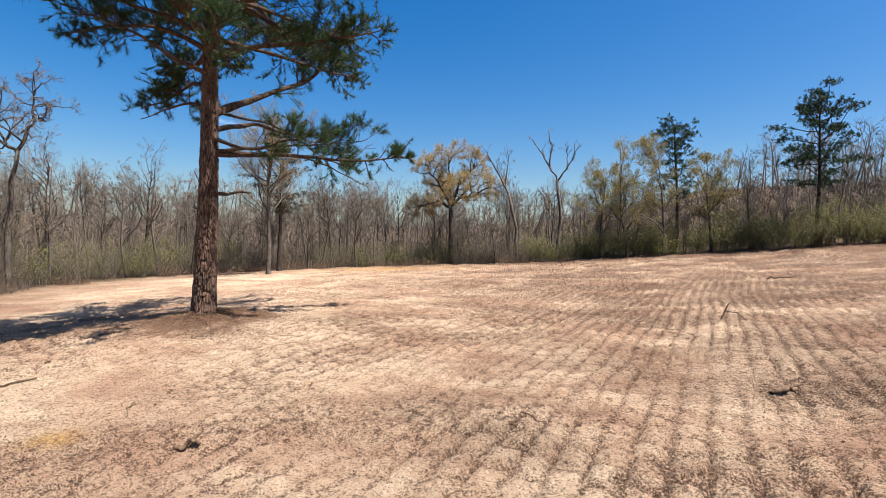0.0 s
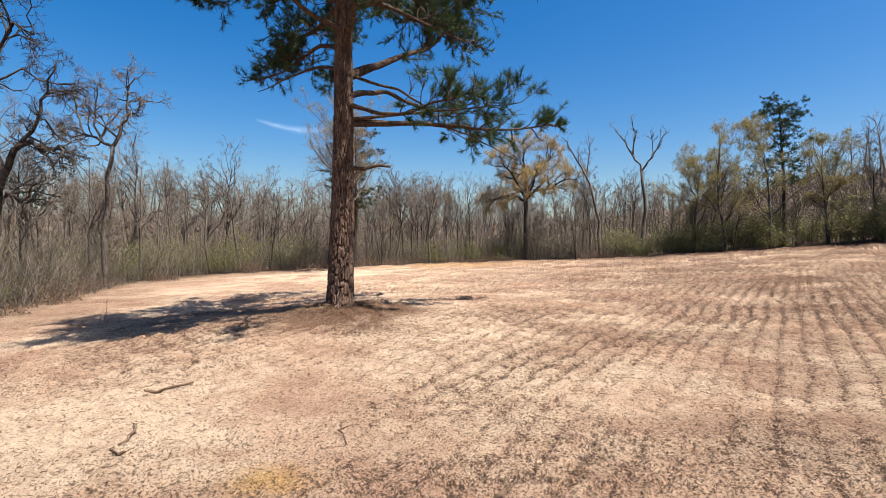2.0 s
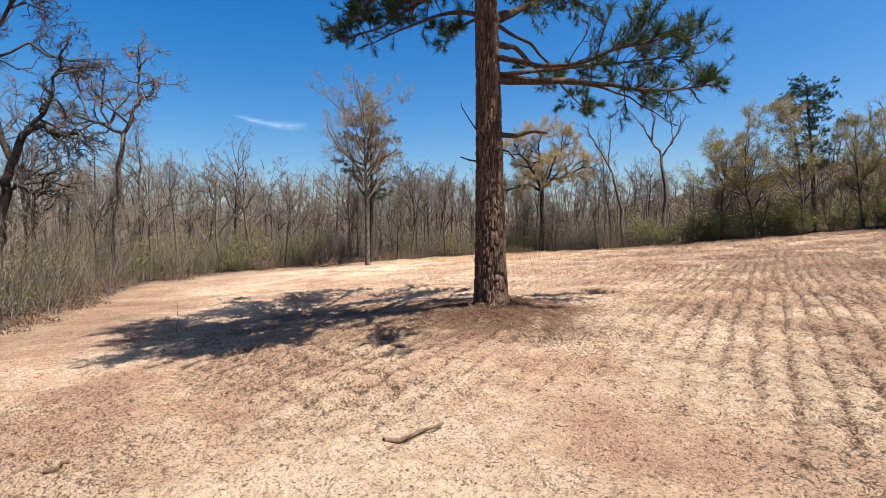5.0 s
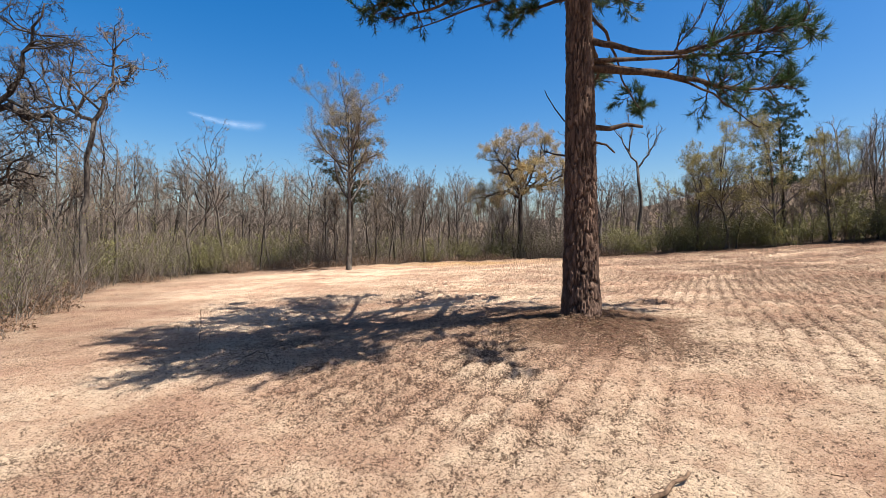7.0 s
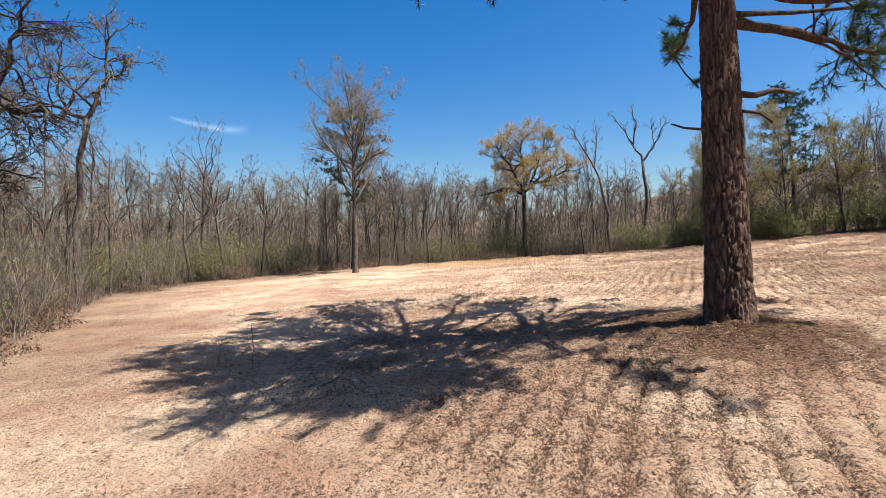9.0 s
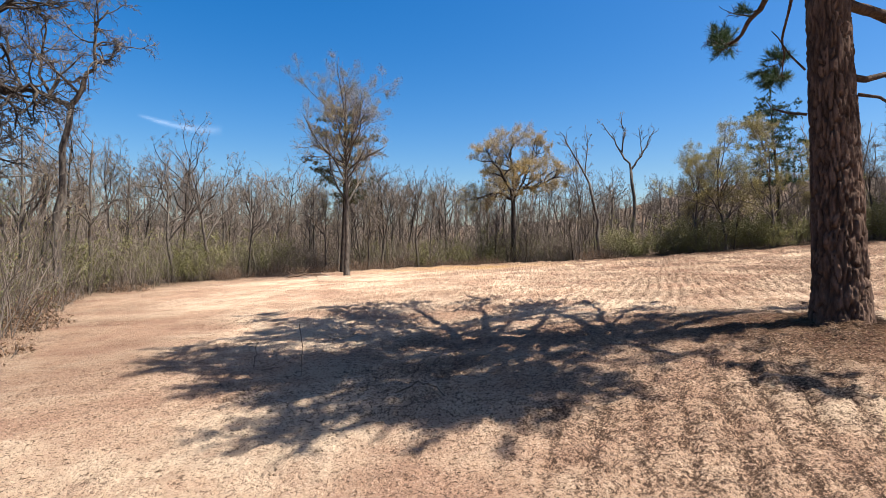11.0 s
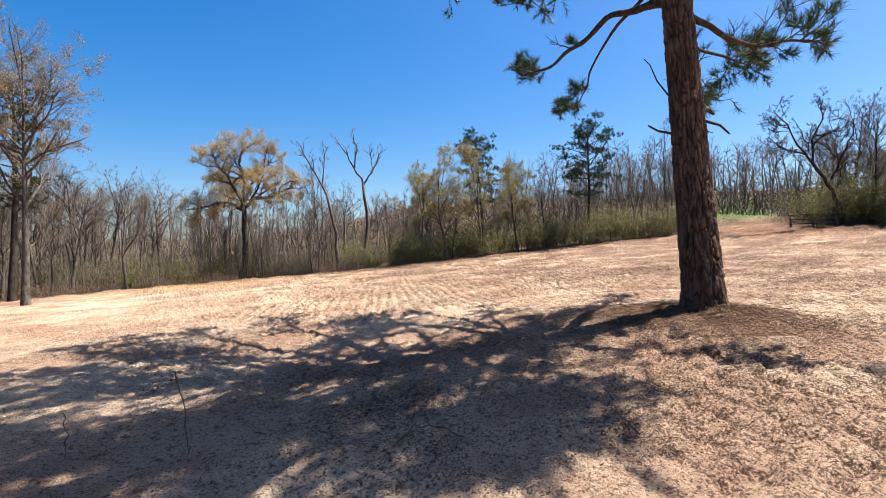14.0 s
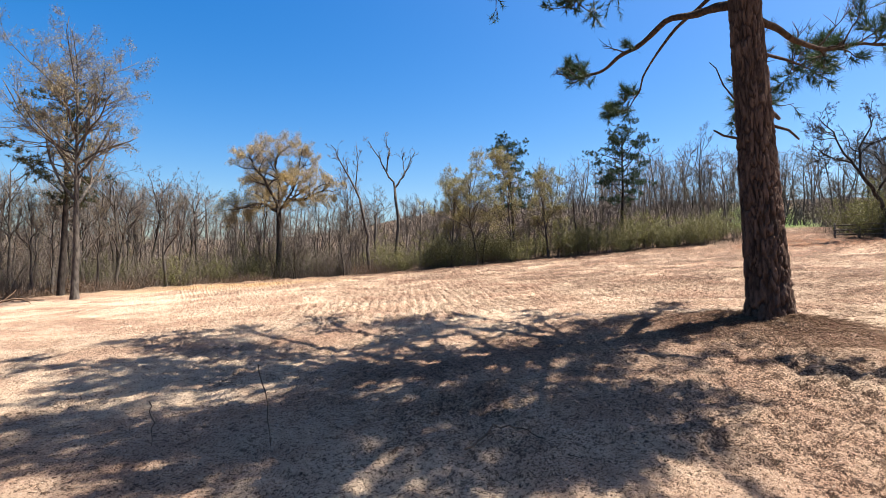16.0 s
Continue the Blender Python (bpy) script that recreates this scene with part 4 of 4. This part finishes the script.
stick("curved dark stick lying on pale soil", [(-7.08, 6.12, 0), (-6.87, 6.2, 0.01), (-6.68, 6.4, 0.03)], 0.02)
stick("dark broken root lump on the soil", [(-3.02, 4.25, 0), (-2.9, 4.3, 0.03), (-2.78, 4.27, 0.02)], 0.025, [[(-2.9, 4.3, 0.02), (-2.86, 4.4, 0.05)]])
stick("crooked dry branch lying on the soil", [(-6.14, 4.89, 0), (-6.2, 5.12, 0.03), (-6.38, 5.26, 0.02)], 0.014)
stick("thin forked branch lying on the soil", [(-6.1, 4.75, 0), (-5.95, 4.70, 0.01), (-5.85, 4.66, 0.02)], 0.010, [[(-5.98, 4.71, 0.01), (-5.9, 4.78, 0.04)]])
stick("forked dead twig lying on tracked soil", [(-4.42, 5.5, 0.02), (-4.36, 5.3, 0.03), (-4.2, 5.1, 0.0)], 0.009, [[(-4.36, 5.3, 0.03), (-4.22, 5.34, 0.06)]])
stick("short dark root stub in the soil", [(-9.5, 5.56, 0.0), (-9.38, 5.63, 0.03)], 0.024)
stick("short weathered chunk of wood on tracked soil", [(3.12, 6.5, 0.02), (3.3, 6.55, 0.03), (3.5, 6.66, 0.02)], 0.036)
stick("pale splintered root piece on the soil", [(0.02, 5.15, 0.02), (0.14, 5.22, 0.05), (0.3, 5.2, 0.02)], 0.014, [[(0.14, 5.22, 0.04), (0.05, 5.32, 0.05)], [(0.14, 5.22, 0.04), (0.2, 5.36, 0.03)]])
stick("upturned forked branch standing in tracked soil", [(4.75, 12.2, 0.0), (4.85, 12.26, 0.25), (4.98, 12.3, 0.42)], 0.022, [[(4.85, 12.26, 0.25), (5.1, 12.2, 0.2), (5.25, 12.15, 0.02)]])
stick("long grey pole lying on the field", [(10.7, 22.9, 0.02), (11.3, 23.0, 0.03), (12.0, 23.1, 0.02)], 0.035)
stick("curved pale twig in the shade of the pine", [(-11.5, 9.75, 0), (-11.2, 9.85, 0.04), (-11.0, 9.75, 0.05), (-10.93, 9.6, 0.0)], 0.008)
stick("bent dead stem standing in shaded soil", [(-12.75, 10.95, 0.62), (-12.7, 10.9, 0.4), (-12.66, 10.77, 0.0)], 0.006)
stick("thin dead stem standing in shaded soil", [(-13.55, 11.6, 0.3), (-13.5, 11.5, 0.15), (-13.52, 11.4, 0.0)], 0.005)


stick("dead fallen branch with dark limbs lying at the wood's edge", [(-20.9, 33.6, 0.05), (-19.9, 34.1, 0.25), (-18.9, 34.4, 0.1)], 0.05, [[(-20.2, 34.0, 0.2), (-19.9, 34.5, 0.6)], [(-19.6, 34.2, 0.2), (-19.2, 33.7, 0.05)], [(-20.5, 33.8, 0.15), (-21.2, 34.3, 0.4)]])


def rail_fence():
    """A short run of weathered rails beside the track."""
    root = tagged(new("fence"), "short weathered grey rail fence beside the track", "fence")
    a, b = Vector((31.7, 28.2, 0)), Vector((33.0, 25.6, 0))
    random.seed(3)
    for k in range(3):
        q = a.lerp(b, k / 2)
        z = float(land(q.x, q.y))
        post = Buf()
        post.tube([(q.x, q.y, z - 0.2), (q.x + 0.01, q.y, z + 0.6), (q.x + 0.02, q.y + 0.01, z + 1.25 - 0.05 * k)], [0.075, 0.07, 0.06], 8)
        part("post", post.mesh("post", GREY_BARK), root)
    for h in (0.35, 0.72, 1.08):
        rail = Buf()
        pts = [a.lerp(b, t) for t in (-0.04, 0.3, 0.66, 1.04)]
        rail.tube([(q.x - 0.06, q.y - 0.03, float(land(q.x, q.y)) + h + random.uniform(-0.03, 0.03)) for q in pts], [0.045, 0.05, 0.045, 0.04], 6)
        part("rail", rail.mesh("rail", GREY_BARK), root)


rail_fence()


# ---- a wisp of high cloud ----
def cloud_wisp():
    m, nt, b = material("thin_cloud", 1.0, 0.0)
    b.inputs["Base Color"].default_value = (0.85, 0.87, 0.9, 1)
    n = noise_tex(nt, object_space(nt), 0.02, 5, 0.65)
    clear = nt.nodes.new("ShaderNodeBsdfTransparent")
    ms = nt.nodes.new("ShaderNodeMixShader")
    soft = math_node(nt, "MULTIPLY", attribute(nt, "thick"), ramp(nt, n, [(0.35, (0.02, 0.02, 0.02)), (0.75, (0.17, 0.17, 0.17))]), True)
    nt.links.new(soft, ms.inputs[0])
    nt.links.new(clear.outputs[0], ms.inputs[1])
    nt.links.new(b.outputs[0], ms.inputs[2])
    nt.links.new(ms.outputs[0], nt.nodes["Material Output"].inputs["Surface"])
    verts, faces, thick = [], [], []
    for i in range(41):
        t = i / 40
        az = radians(-33.8 + 7.6 * t)
        for j in range(9):
            w = (j - 4) / 4
            d = 1500 + 10 * w
            z = 325 - 22 * math.sin(t * 2.3) + (9 + 13 * t) * w
            verts.append((math.sin(az) * d, math.cos(az) * d, z))
            thick.append(max(0.0, 1 - abs(w)) ** 1.5 * math.sin(math.pi * t) ** 0.7)
    for i in range(40):
        for j in range(8):
            k = i * 9 + j
            faces.append((k, k + 1, k + 10, k + 9))
    me = quad_mesh("cloud", verts, faces, m)
    me.attributes.new("thick", "FLOAT", "POINT").data.foreach_set("value", thick)
    tagged(new("cloud", me), "thin white wisp of high cloud", "cloud", kind="structure")


cloud_wisp()
